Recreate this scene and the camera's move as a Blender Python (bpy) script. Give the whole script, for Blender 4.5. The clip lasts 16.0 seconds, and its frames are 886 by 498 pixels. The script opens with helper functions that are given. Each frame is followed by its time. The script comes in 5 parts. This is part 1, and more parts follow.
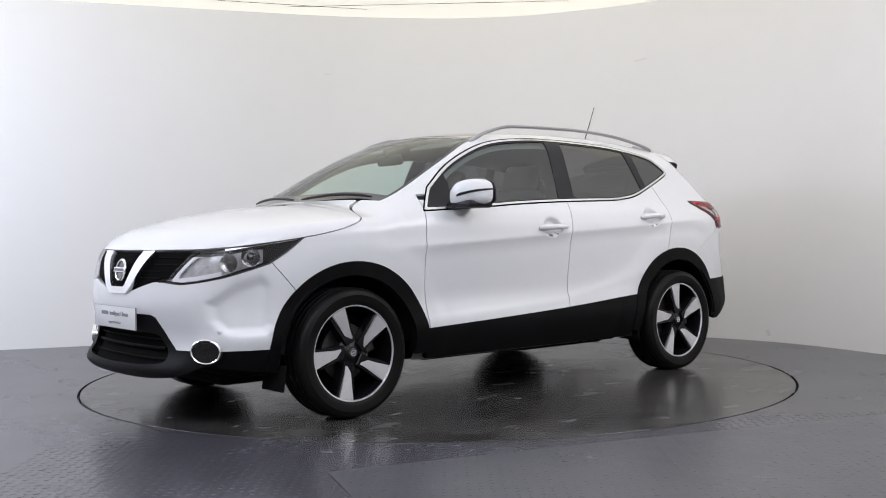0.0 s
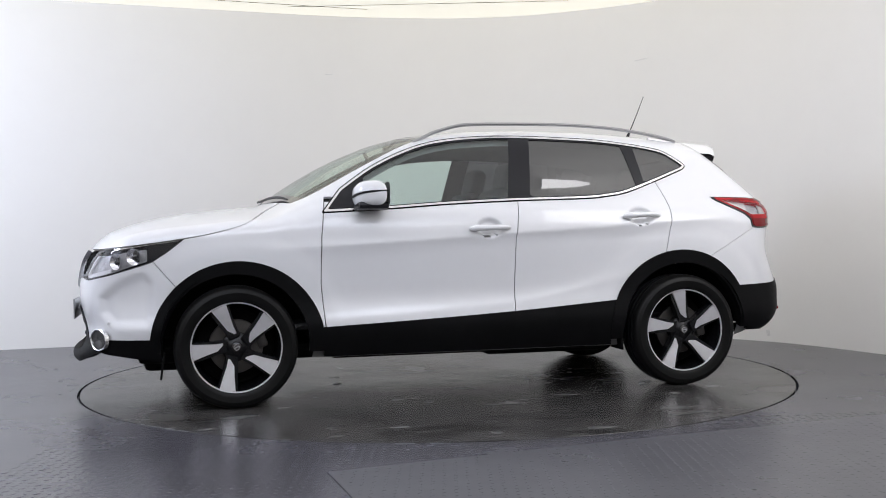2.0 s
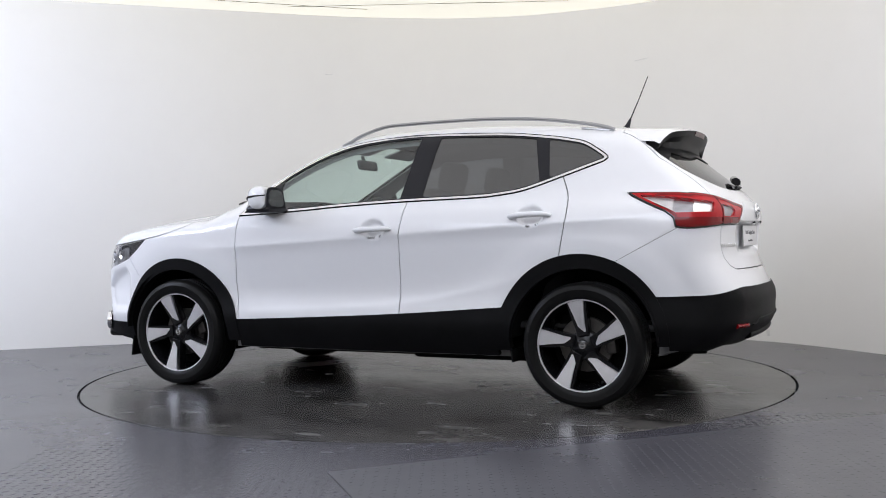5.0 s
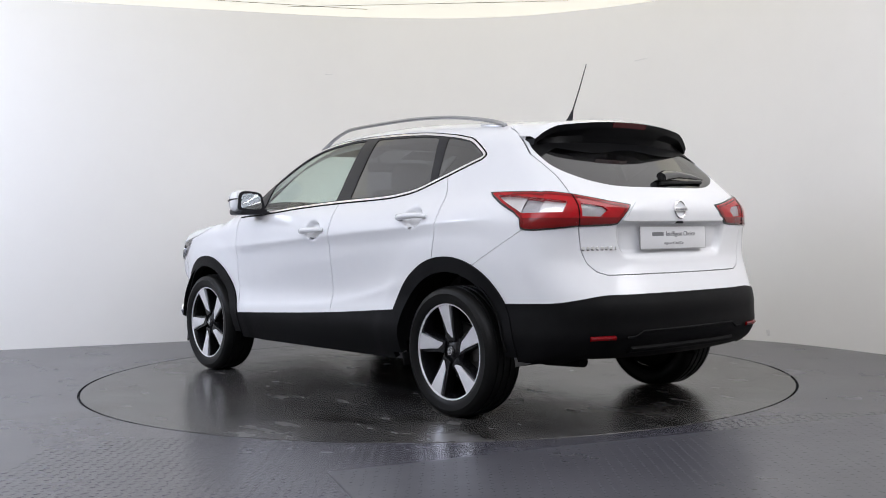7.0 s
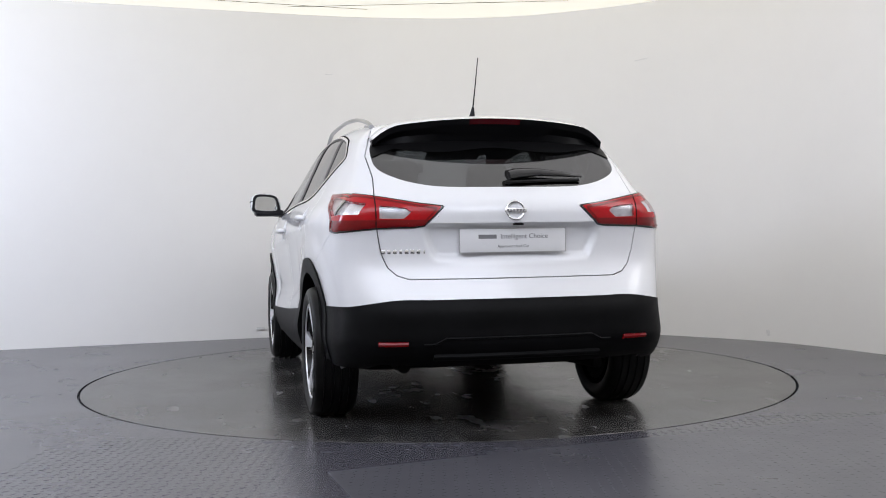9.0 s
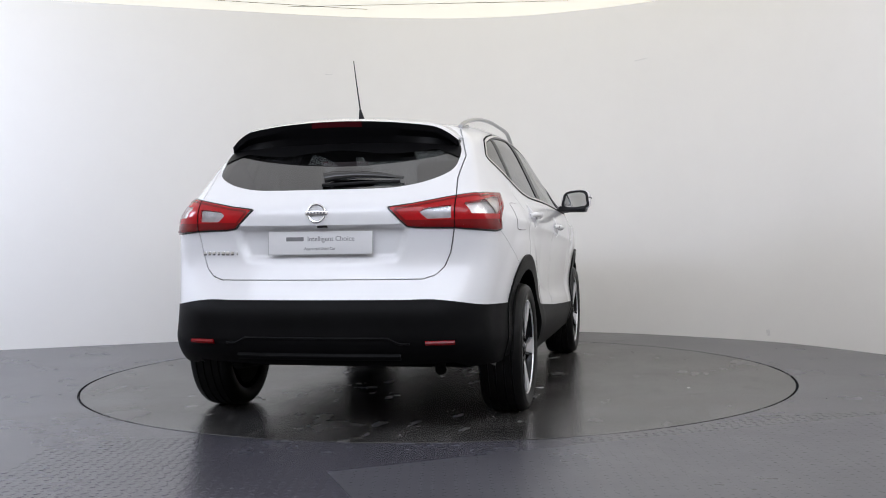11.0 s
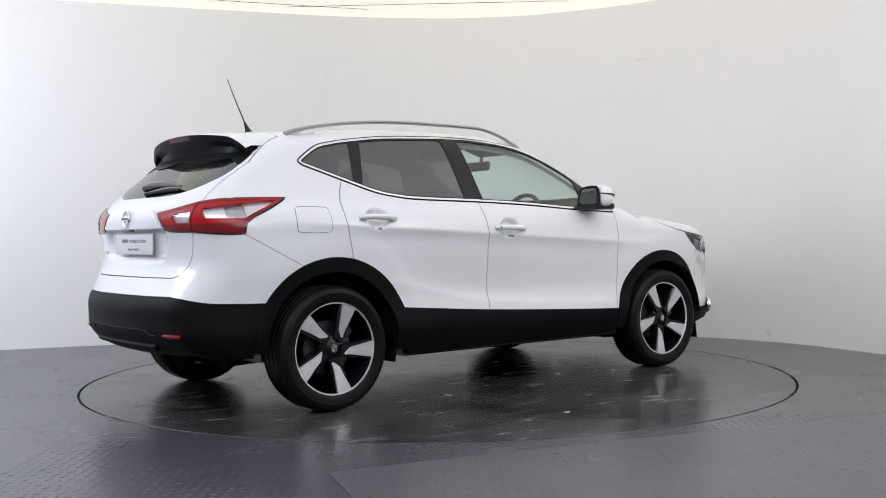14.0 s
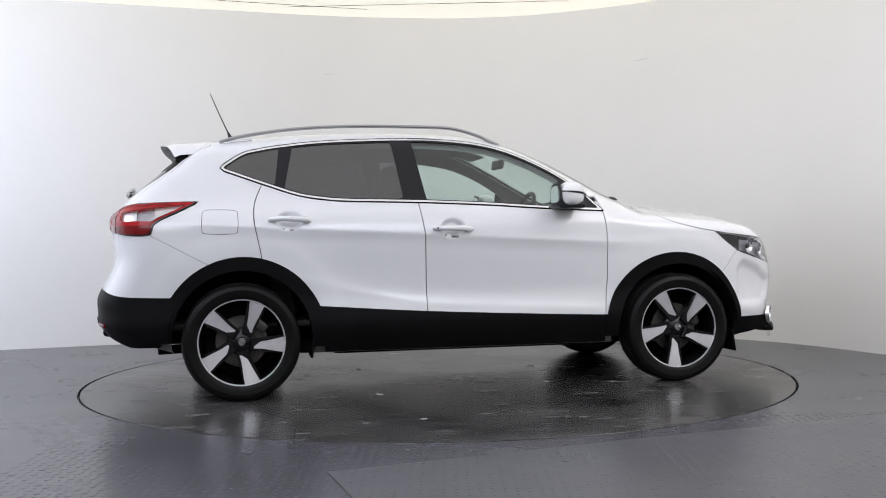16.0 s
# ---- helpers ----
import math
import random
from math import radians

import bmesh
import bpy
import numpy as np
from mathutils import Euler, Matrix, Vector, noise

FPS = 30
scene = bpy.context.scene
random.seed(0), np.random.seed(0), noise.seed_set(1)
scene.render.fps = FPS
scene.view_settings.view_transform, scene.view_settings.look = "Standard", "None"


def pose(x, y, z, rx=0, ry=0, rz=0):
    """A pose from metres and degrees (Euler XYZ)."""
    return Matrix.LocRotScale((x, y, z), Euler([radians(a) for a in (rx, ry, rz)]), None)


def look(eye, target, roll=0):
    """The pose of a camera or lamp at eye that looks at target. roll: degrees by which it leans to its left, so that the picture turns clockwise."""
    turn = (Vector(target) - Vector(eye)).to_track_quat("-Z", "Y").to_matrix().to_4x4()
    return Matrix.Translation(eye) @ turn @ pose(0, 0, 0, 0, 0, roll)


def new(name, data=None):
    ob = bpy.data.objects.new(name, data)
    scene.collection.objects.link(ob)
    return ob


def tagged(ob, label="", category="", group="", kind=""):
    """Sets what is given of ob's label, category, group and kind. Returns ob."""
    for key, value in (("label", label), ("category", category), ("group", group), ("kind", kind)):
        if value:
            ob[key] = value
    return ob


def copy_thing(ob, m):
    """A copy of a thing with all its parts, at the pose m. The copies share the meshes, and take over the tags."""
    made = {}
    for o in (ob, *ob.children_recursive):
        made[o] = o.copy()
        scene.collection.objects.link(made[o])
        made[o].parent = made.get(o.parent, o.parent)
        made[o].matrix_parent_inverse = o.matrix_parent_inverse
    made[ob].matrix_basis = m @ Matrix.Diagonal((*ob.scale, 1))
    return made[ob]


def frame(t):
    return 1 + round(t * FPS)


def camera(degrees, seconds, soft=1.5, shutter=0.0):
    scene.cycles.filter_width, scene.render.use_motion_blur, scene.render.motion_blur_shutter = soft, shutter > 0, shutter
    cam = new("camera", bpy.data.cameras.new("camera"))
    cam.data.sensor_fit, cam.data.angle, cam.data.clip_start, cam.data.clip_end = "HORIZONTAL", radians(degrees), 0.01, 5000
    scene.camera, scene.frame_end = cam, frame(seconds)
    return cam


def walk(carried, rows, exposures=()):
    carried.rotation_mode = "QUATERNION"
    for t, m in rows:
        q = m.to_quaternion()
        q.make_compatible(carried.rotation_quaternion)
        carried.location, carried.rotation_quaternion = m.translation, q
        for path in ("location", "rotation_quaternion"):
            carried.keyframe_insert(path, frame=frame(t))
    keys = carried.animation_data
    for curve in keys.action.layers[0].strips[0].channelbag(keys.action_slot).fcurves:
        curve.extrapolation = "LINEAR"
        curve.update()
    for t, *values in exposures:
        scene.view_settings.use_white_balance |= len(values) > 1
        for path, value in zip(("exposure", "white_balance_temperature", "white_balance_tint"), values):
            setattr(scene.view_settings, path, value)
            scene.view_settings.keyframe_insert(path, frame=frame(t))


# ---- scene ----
cam = camera(46.16, 16.0, soft=1.0)
EYE = Vector((0.0, -6.889, 0.936))
AHEAD = Vector((0.00610, 0.99986, -0.01526))
walk(cam, [(0, look(EYE, EYE + AHEAD, -0.81)), (16, look(EYE, EYE + AHEAD, -0.81))], exposures=[(0, -0.31, 6100, 12), (16, -0.31, 6100, 12)])

# ---- light ----
world = bpy.data.worlds.new("world")
scene.world = world
world.use_nodes = True
world.node_tree.nodes["Background"].inputs[0].default_value = (0.8, 0.85, 1, 1)
world.node_tree.nodes["Background"].inputs[1].default_value = 0.05


def area_lamp(name, eye, target, sx, sy, watts, color):
    data = bpy.data.lights.new(name, "AREA")
    data.shape, data.size, data.size_y, data.energy, data.color = "RECTANGLE", sx, sy, watts, color
    ob = new(name, data)
    ob.matrix_world = look(eye, target)
    return ob


area_lamp("unseen_lamp", (-5.0, -1.2, 2.55), (-3.1, 2.1, 1.1), 1.4, 0.9, 100, (0.78, 0.84, 1.0))
# right-hand fill, added out of view to brighten the right wall
area_lamp("unseen_lamp", (3.1, -2.0, 2.75), (2.75, 1.6, 0.7), 2.6, 1.6, 66, (1.0, 0.96, 0.92))
area_lamp("unseen_lamp", (-0.8, -3.8, 2.85), (-0.6, -1.9, 0.3), 5.2, 1.8, 98, (0.86, 0.90, 1.0))


# ---- materials ----
def material(name, color, rough=0.5, metal=0.0, coat=0.0, vary=0.0, scale=8.0, bump=0.0, bump_scale=60.0, emit=None, strength=0.0, rough_vary=0.0, stretch=(1, 1, 1), spec=0.5, fine=0.4):
    m = bpy.data.materials.new(name)
    m.use_nodes = True
    nt = m.node_tree
    b = nt.nodes["Principled BSDF"]
    b.inputs["Base Color"].default_value = (*color, 1)
    b.inputs["Roughness"].default_value, b.inputs["Metallic"].default_value = rough, metal
    b.inputs["Coat Weight"].default_value, b.inputs["Coat Roughness"].default_value = coat, 0.03
    if emit:
        b.inputs["Emission Color"].default_value, b.inputs["Emission Strength"].default_value = (*emit, 1), strength
    b.inputs["Specular IOR Level"].default_value = spec
    co = nt.nodes.new("ShaderNodeTexCoord")
    mp = nt.nodes.new("ShaderNodeMapping")
    mp.inputs["Scale"].default_value = stretch
    nt.links.new(co.outputs["Object"], mp.inputs["Vector"])
    if vary or rough_vary:
        n1, n2 = nt.nodes.new("ShaderNodeTexNoise"), nt.nodes.new("ShaderNodeTexNoise")
        n1.inputs["Scale"].default_value, n2.inputs["Scale"].default_value = scale, scale * 9
        n1.inputs["Detail"].default_value = n2.inputs["Detail"].default_value = 5
        mx = nt.nodes.new("ShaderNodeMath")
        for n in (n1, n2):
            nt.links.new(mp.outputs["Vector"], n.inputs["Vector"])
        ramp = nt.nodes.new("ShaderNodeMapRange")
        ramp.inputs["From Min"].default_value, ramp.inputs["From Max"].default_value = 0.5 * (1 + fine) - 0.25, 0.5 * (1 + fine) + 0.25
        mx.operation = "MULTIPLY_ADD"
        mx.inputs[1].default_value = fine
        nt.links.new(n2.outputs["Fac"], mx.inputs[0])
        nt.links.new(n1.outputs["Fac"], mx.inputs[2])
        nt.links.new(mx.outputs[0], ramp.inputs["Value"])
        if vary:
            mix = nt.nodes.new("ShaderNodeMix")
            mix.data_type = "RGBA"
            mix.inputs["A"].default_value = (*[c * (1 - vary) for c in color], 1)
            mix.inputs["B"].default_value = (*[min(1, c * (1 + vary)) for c in color], 1)
            nt.links.new(ramp.outputs[0], mix.inputs["Factor"])
            nt.links.new(mix.outputs["Result"], b.inputs["Base Color"])
        if rough_vary:
            rr = nt.nodes.new("ShaderNodeMapRange")
            rr.inputs["To Min"].default_value, rr.inputs["To Max"].default_value = max(0.02, rough - rough_vary), rough + rough_vary
            nt.links.new(ramp.outputs[0], rr.inputs["Value"])
            nt.links.new(rr.outputs[0], b.inputs["Roughness"])
    if bump:
        nb, bp = nt.nodes.new("ShaderNodeTexNoise"), nt.nodes.new("ShaderNodeBump")
        nb.inputs["Scale"].default_value, nb.inputs["Detail"].default_value = bump_scale, 4
        bp.inputs["Strength"].default_value, bp.inputs["Distance"].default_value = bump, 0.002
        nt.links.new(mp.outputs["Vector"], nb.inputs["Vector"])
        nt.links.new(nb.outputs["Fac"], bp.inputs["Height"])
        nt.links.new(bp.outputs["Normal"], b.inputs["Normal"])
    return m


def glass(name, tint, base=0.08):
    m = bpy.data.materials.new(name)
    m.use_nodes = True
    nt = m.node_tree
    nt.nodes.remove(nt.nodes["Principled BSDF"])
    tr, gl, lw, pw, ml, mx = (nt.nodes.new("ShaderNode" + k) for k in ("BsdfTransparent", "BsdfGlossy", "LayerWeight", "Math", "Math", "MixShader"))
    tr.inputs["Color"].default_value = (*tint, 1)
    gl.inputs["Roughness"].default_value = 0.0
    lw.inputs["Blend"].default_value = 0.5
    pw.operation, pw.inputs[1].default_value = "POWER", 5.0
    ml.operation, ml.inputs[1].default_value, ml.inputs[2].default_value = "MULTIPLY_ADD", 1 - base, base
    nt.links.new(lw.outputs["Facing"], pw.inputs[0])
    nt.links.new(pw.outputs[0], ml.inputs[0])
    nt.links.new(ml.outputs[0], mx.inputs[0])
    nt.links.new(tr.outputs[0], mx.inputs[1])
    nt.links.new(gl.outputs[0], mx.inputs[2])
    nt.links.new(mx.outputs[0], nt.nodes["Material Output"].inputs["Surface"])
    return m


PAINT = material("pearl_white_paint", (0.775, 0.78, 0.80), 0.34, coat=1.0, vary=0.012, scale=3)
PLASTIC = material("black_grained_plastic", (0.0045, 0.0045, 0.005), 0.50, vary=0.25, scale=5, bump=0.25, bump_scale=500, spec=0.09)
GLOSS_BLACK = material("gloss_black_trim", (0.01, 0.01, 0.011), 0.12, coat=0.6)
SATIN_BLACK = material("satin_black_trim", (0.014, 0.014, 0.017), 0.35, spec=0.25)
SOFT_BLACK = material("deep_black_gloss", (0.004, 0.004, 0.0045), 0.40, spec=0.10)
DARK = material("underbody_black", (0.006, 0.006, 0.006), 0.8, vary=0.3, scale=6, spec=0.1)
CHROME = material("chrome", (0.90, 0.90, 0.91), 0.16, metal=1.0)
ALU = material("brushed_aluminium_rail", (0.42, 0.42, 0.43), 0.28, metal=1.0, vary=0.04, scale=4)
MACHINED = material("diamond_cut_alloy", (0.90, 0.90, 0.93), 0.38, metal=1.0, vary=0.05, scale=14, bump=0.08, bump_scale=200)
RIM_BLACK = material("gloss_black_alloy", (0.006, 0.006, 0.007), 0.25, spec=0.3)
RUBBER = material("tyre_rubber", (0.01, 0.01, 0.011), 0.55, vary=0.25, scale=6, bump=0.3, bump_scale=120, spec=0.2)
TYRE_SIDE = material("dressed_tyre_rubber", (0.006, 0.006, 0.006), 0.40, vary=0.2, scale=9, spec=0.15)
DISC = material("brake_steel", (0.10, 0.095, 0.09), 0.45, metal=1.0, vary=0.25, scale=10)
GLASS_CLEAR = glass("green_tinted_glass", (0.80, 0.90, 0.87), 0.11)
GLASS_DARK = glass("privacy_glass", (0.085, 0.085, 0.095), 0.17)
GLASS_SCREEN = glass("windscreen_glass", (0.78, 0.88, 0.84))
GLASS_LENS = glass("clear_lens", (0.95, 0.95, 0.96), 0.045)
ROOF_GLASS = material("dark_roof_glass", (0.012, 0.012, 0.014), 0.04, coat=1.0)
RED = material("red_lamp_lens", (0.38, 0.001, 0.005), 0.12, coat=0.25, vary=0.15, scale=9, spec=0.25)
RED_DARK = material("unlit_stop_lamp_red", (0.05, 0.002, 0.004), 0.2, spec=0.3)
RED_DEEP = material("dark_red_lamp_lens", (0.17, 0.001, 0.003), 0.12, coat=0.25, vary=0.15, scale=9, spec=0.25)
LAMP_GREY = material("grey_lamp_inner", (0.48, 0.48, 0.50), 0.28, metal=0.5, vary=0.3, scale=30, bump=0.2, bump_scale=80)
GUIDE = material("frosted_light_guide", (0.80, 0.80, 0.82), 0.3)
CHROME_SOFT = material("lamp_reflector_silver", (0.78, 0.77, 0.77), 0.30, metal=0.75, vary=0.12, scale=25, bump=0.2, bump_scale=60)
LINING = material("grey_interior_lining", (0.20, 0.20, 0.20), 0.8, vary=0.1, scale=10)
SEAT = material("black_seat_cloth", (0.018, 0.018, 0.02), 0.85, vary=0.25, scale=12, bump=0.3, bump_scale=250)
DASH = material("dark_grey_dashboard", (0.02, 0.02, 0.021), 0.6, vary=0.15, scale=12)
MIRROR = material("mirror_glass", (0.85, 0.87, 0.88), 0.01, metal=1.0)
PLATE_WHITE = material("white_show_plate", (0.74, 0.74, 0.75), 0.3, vary=0.02, scale=6)
INK = material("dark_grey_ink", (0.20, 0.20, 0.21), 0.5)
WALL = material("matt_white_wall_paint", (0.86, 0.845, 0.815), 0.75, vary=0.015, scale=0.7, bump=0.08, bump_scale=90)
CEILING = material("luminous_ceiling_fabric", (0.8, 0.79, 0.72), 0.8, vary=0.02, scale=0.5, emit=(1.0, 0.93, 0.75), strength=0.80)
# front ceiling is out of view; its glow is added to light the car
CEILING_FILL = material("white_ceiling_added_glow", (0.7, 0.69, 0.67), 0.8, vary=0.02, scale=0.5, emit=(1.0, 0.96, 0.90), strength=0.80)
FLOOR = material("grey_painted_steel_floor", (0.060, 0.059, 0.072), 0.26, vary=0.10, scale=1.5, rough_vary=0.03)
FLOOR_MATT = material("matt_grey_floor_sheet", (0.074, 0.073, 0.085), 0.31, vary=0.06, scale=1.2, rough_vary=0.05)


def deck_material():
    """Dark worn paint with darker stains, pale dragged scuffs and uneven gloss."""
    m = material("scuffed_turntable_deck", (0.05, 0.048, 0.046), 0.25)
    nt = m.node_tree
    b, mp = nt.nodes["Principled BSDF"], nt.nodes["Mapping"]

    def noise(scale, stretch, low, high, turn=0.0):
        p, n, r = (nt.nodes.new("ShaderNode" + k) for k in ("Mapping", "TexNoise", "MapRange"))
        p.inputs["Scale"].default_value, p.inputs["Rotation"].default_value = stretch, (0, 0, turn)
        n.inputs["Scale"].default_value, n.inputs["Detail"].default_value = scale, 6
        r.inputs["From Min"].default_value, r.inputs["From Max"].default_value = low, high
        nt.links.new(mp.outputs["Vector"], p.inputs["Vector"])
        nt.links.new(p.outputs["Vector"], n.inputs["Vector"])
        nt.links.new(n.outputs["Fac"], r.inputs["Value"])
        return r.outputs[0]

    def blend(a, color, fac):
        x = nt.nodes.new("ShaderNodeMix")
        x.data_type = "RGBA"
        if isinstance(a, tuple):
            x.inputs["A"].default_value = (*a, 1)
        else:
            nt.links.new(a, x.inputs["A"])
        x.inputs["B"].default_value = (*color, 1)
        nt.links.new(fac, x.inputs["Factor"])
        return x.outputs["Result"]
    cloud = noise(1.3, (1, 1, 1), 0.35, 0.68)
    stain = noise(2.2, (1, 1.6, 1), 0.48, 0.66, 0.5)
    scuff = noise(4.5, (0.8, 1.9, 1), 0.56, 0.76, 0.9)
    col = blend((0.036, 0.035, 0.036), (0.072, 0.068, 0.064), cloud)
    col = blend(col, (0.016, 0.015, 0.014), stain)
    col = blend(col, (0.115, 0.112, 0.108), scuff)
    nt.links.new(col, b.inputs["Base Color"])
    rough = nt.nodes.new("ShaderNodeMapRange")
    rough.inputs["To Min"].default_value, rough.inputs["To Max"].default_value = 0.22, 0.28
    nt.links.new(cloud, rough.inputs["Value"])
    worn = nt.nodes.new("ShaderNodeMath")
    worn.operation = "MULTIPLY_ADD"
    worn.inputs[1].default_value = 0.05
    nt.links.new(scuff, worn.inputs[0])
    nt.links.new(rough.outputs[0], worn.inputs[2])
    nt.links.new(worn.outputs[0], b.inputs["Roughness"])
    return m


DECK = deck_material()
GAP = material("dark_gap", (0.004, 0.004, 0.004), 0.9, spec=0.05)
LED = material("white_led", (0.8, 0.8, 0.8), 0.4, emit=(1.0, 0.97, 0.92), strength=10.0)
SCUFF = material("grey_wall_scuff", (0.74, 0.73, 0.71), 0.8, vary=0.15, scale=30)
FLECK = material("pale_scuff", (0.5, 0.5, 0.49), 0.5)


# ---- mesh helpers ----
def spline(pts):
    """Smooth curve through (a, b) pairs, as a function of arrays."""
    xs, ys = (np.array(v, float) for v in zip(*sorted(pts)))
    h, d = np.diff(xs), np.diff(ys) / np.diff(xs)
    m = np.concatenate([[d[0]], (d[:-1] * h[1:] + d[1:] * h[:-1]) / (h[1:] + h[:-1]), [d[-1]]])

    def f(x):
        x = np.asarray(x, float)
        c = np.clip(x, xs[0], xs[-1])
        i = np.clip(np.searchsorted(xs, c) - 1, 0, len(h) - 1)
        u = (c - xs[i]) / h[i]
        y = (2 * u**3 - 3 * u**2 + 1) * ys[i] + (u**3 - 2 * u**2 + u) * h[i] * m[i] + (3 * u**2 - 2 * u**3) * ys[i + 1] + (u**3 - u**2) * h[i] * m[i + 1]
        return y + (x - c) * np.where(x > c, m[-1], m[0])
    return f


def curve_points(pts, n=6, closed=True):
    """A Catmull-Rom curve through points, n steps a span."""
    p = np.array(pts, float)
    k, out = len(p), []
    for i in range(k if closed else k - 1):
        if closed:
            a, b, c, d = p[i - 1], p[i], p[(i + 1) % k], p[(i + 2) % k]
        else:
            a, b, c, d = p[max(i - 1, 0)], p[i], p[i + 1], p[min(i + 2, k - 1)]
        for u in np.linspace(0, 1, n, endpoint=False):
            out.append(0.5 * (2 * b + (c - a) * u + (2 * a - 5 * b + 4 * c - d) * u**2 + (3 * b - a - 3 * c + d) * u**3))
    if not closed:
        out.append(p[-1])
    return np.array(out)


def polygon(pts):
    """Signed distance to a closed polygon, negative inside."""
    p = np.array(pts, float)
    q = np.roll(p, -1, 0)

    def f(a, b):
        lo, hi = p.min(0) - 0.06, p.max(0) + 0.06
        far = np.maximum(np.maximum(lo[0] - a, a - hi[0]), np.maximum(lo[1] - b, b - hi[1]))
        near = far < 0
        out = far + 0.06
        out[near] = exact(a[near], b[near])
        return out

    def exact(a, b):
        P = np.stack([a, b], -1)[:, None]
        e, w = q - p, P - p
        s = np.clip((w * e).sum(-1) / np.maximum((e * e).sum(-1), 1e-12), 0, 1)
        d = np.sqrt(((w - s[..., None] * e) ** 2).sum(-1).min(1))
        up = (p[:, 1] <= b[:, None]) != (q[:, 1] <= b[:, None])
        cross = p[:, 0] + (b[:, None] - p[:, 1]) * (q - p)[:, 0] / np.where(np.abs(e[:, 1]) < 1e-12, 1e-12, e[:, 1])
        odd = (up & (cross > a[:, None])).sum(1) % 2 == 1
        return np.where(odd, -d, d)
    return f


def link(name, mesh, mat, parent=None, label=""):
    ob = new(name, mesh)
    if mat and not mesh.materials:
        mesh.materials.append(mat)
    if parent:
        ob.parent = parent
    return tagged(ob, label)


def part(name, bm, mat, parent=None, label="", smooth=True, angle=40):
    mesh = bpy.data.meshes.new(name)
    bmesh.ops.recalc_face_normals(bm, faces=bm.faces)
    if smooth:
        for f in bm.faces:
            f.smooth = True
        for e in bm.edges:
            if len(e.link_faces) == 2 and e.calc_face_angle(0) > radians(angle):
                e.smooth = False
    bm.to_mesh(mesh)
    bm.free()
    return link(name, mesh, mat, parent, label)


def box(bm, sx, sy, sz, at=(0, 0, 0), bevel=0.0, turn=(0, 0, 0), seg=2):
    m = pose(*at, *turn)
    vs = bmesh.ops.create_cube(bm, size=1, matrix=m @ Matrix.Diagonal((sx, sy, sz, 1)))["verts"]
    if bevel:
        es = list({e for v in vs for e in v.link_edges})
        bmesh.ops.bevel(bm, geom=es, offset=bevel, segments=seg, affect="EDGES", profile=0.5)
    return bm


def lathe(bm, profile, steps=48, m=Matrix()):
    """Turn (radius, height) pairs round the local z axis."""
    rings = []
    for i in range(steps):
        a = 2 * math.pi * i / steps
        rings.append([bm.verts.new(m @ Vector((r * math.cos(a), r * math.sin(a), h))) for r, h in profile])
    for i in range(steps):
        a, b = rings[i], rings[(i + 1) % steps]
        for k in range(len(profile) - 1):
            bm.faces.new((a[k], b[k], b[k + 1], a[k + 1]))
    return bm


def tube(bm, pts, radius, steps=8, flat=1.0, closed=False, up=(0, 0, 1)):
    """A tube along points; flat squeezes it along up; radius may be a list."""
    pts = [Vector(p) for p in pts]
    rings = []
    for i, p in enumerate(pts):
        a = pts[i - 1] if i or closed else p
        b = pts[(i + 1) % len(pts)] if i + 1 < len(pts) or closed else p
        d = (b - a).normalized()
        s = d.cross(Vector(up)).normalized()
        w = s.cross(d)
        r = radius[i] if isinstance(radius, (list, tuple)) else radius
        rings.append([bm.verts.new(p + s * r * math.cos(2 * math.pi * k / steps) + w * r * flat * math.sin(2 * math.pi * k / steps)) for k in range(steps)])
    n = len(rings)
    for i in range(n if closed else n - 1):
        for k in range(steps):
            bm.faces.new((rings[i][k], rings[i][(k + 1) % steps], rings[(i + 1) % n][(k + 1) % steps], rings[(i + 1) % n][k]))
    if not closed:
        bm.faces.new(rings[0])
        bm.faces.new(rings[-1])
    return bm


def prism(bm, outline, depth, m=Matrix()):
    """Extrude a 2D outline (local xy) by depth along local z."""
    a = [bm.verts.new(m @ Vector((x, y, 0))) for x, y in outline]
    b = [bm.verts.new(m @ Vector((x, y, depth))) for x, y in outline]
    n = len(a)
    bm.faces.new(a)
    bm.faces.new(b[::-1])
    for i in range(n):
        bm.faces.new((a[i], b[i], b[(i + 1) % n], a[(i + 1) % n]))
    return bm


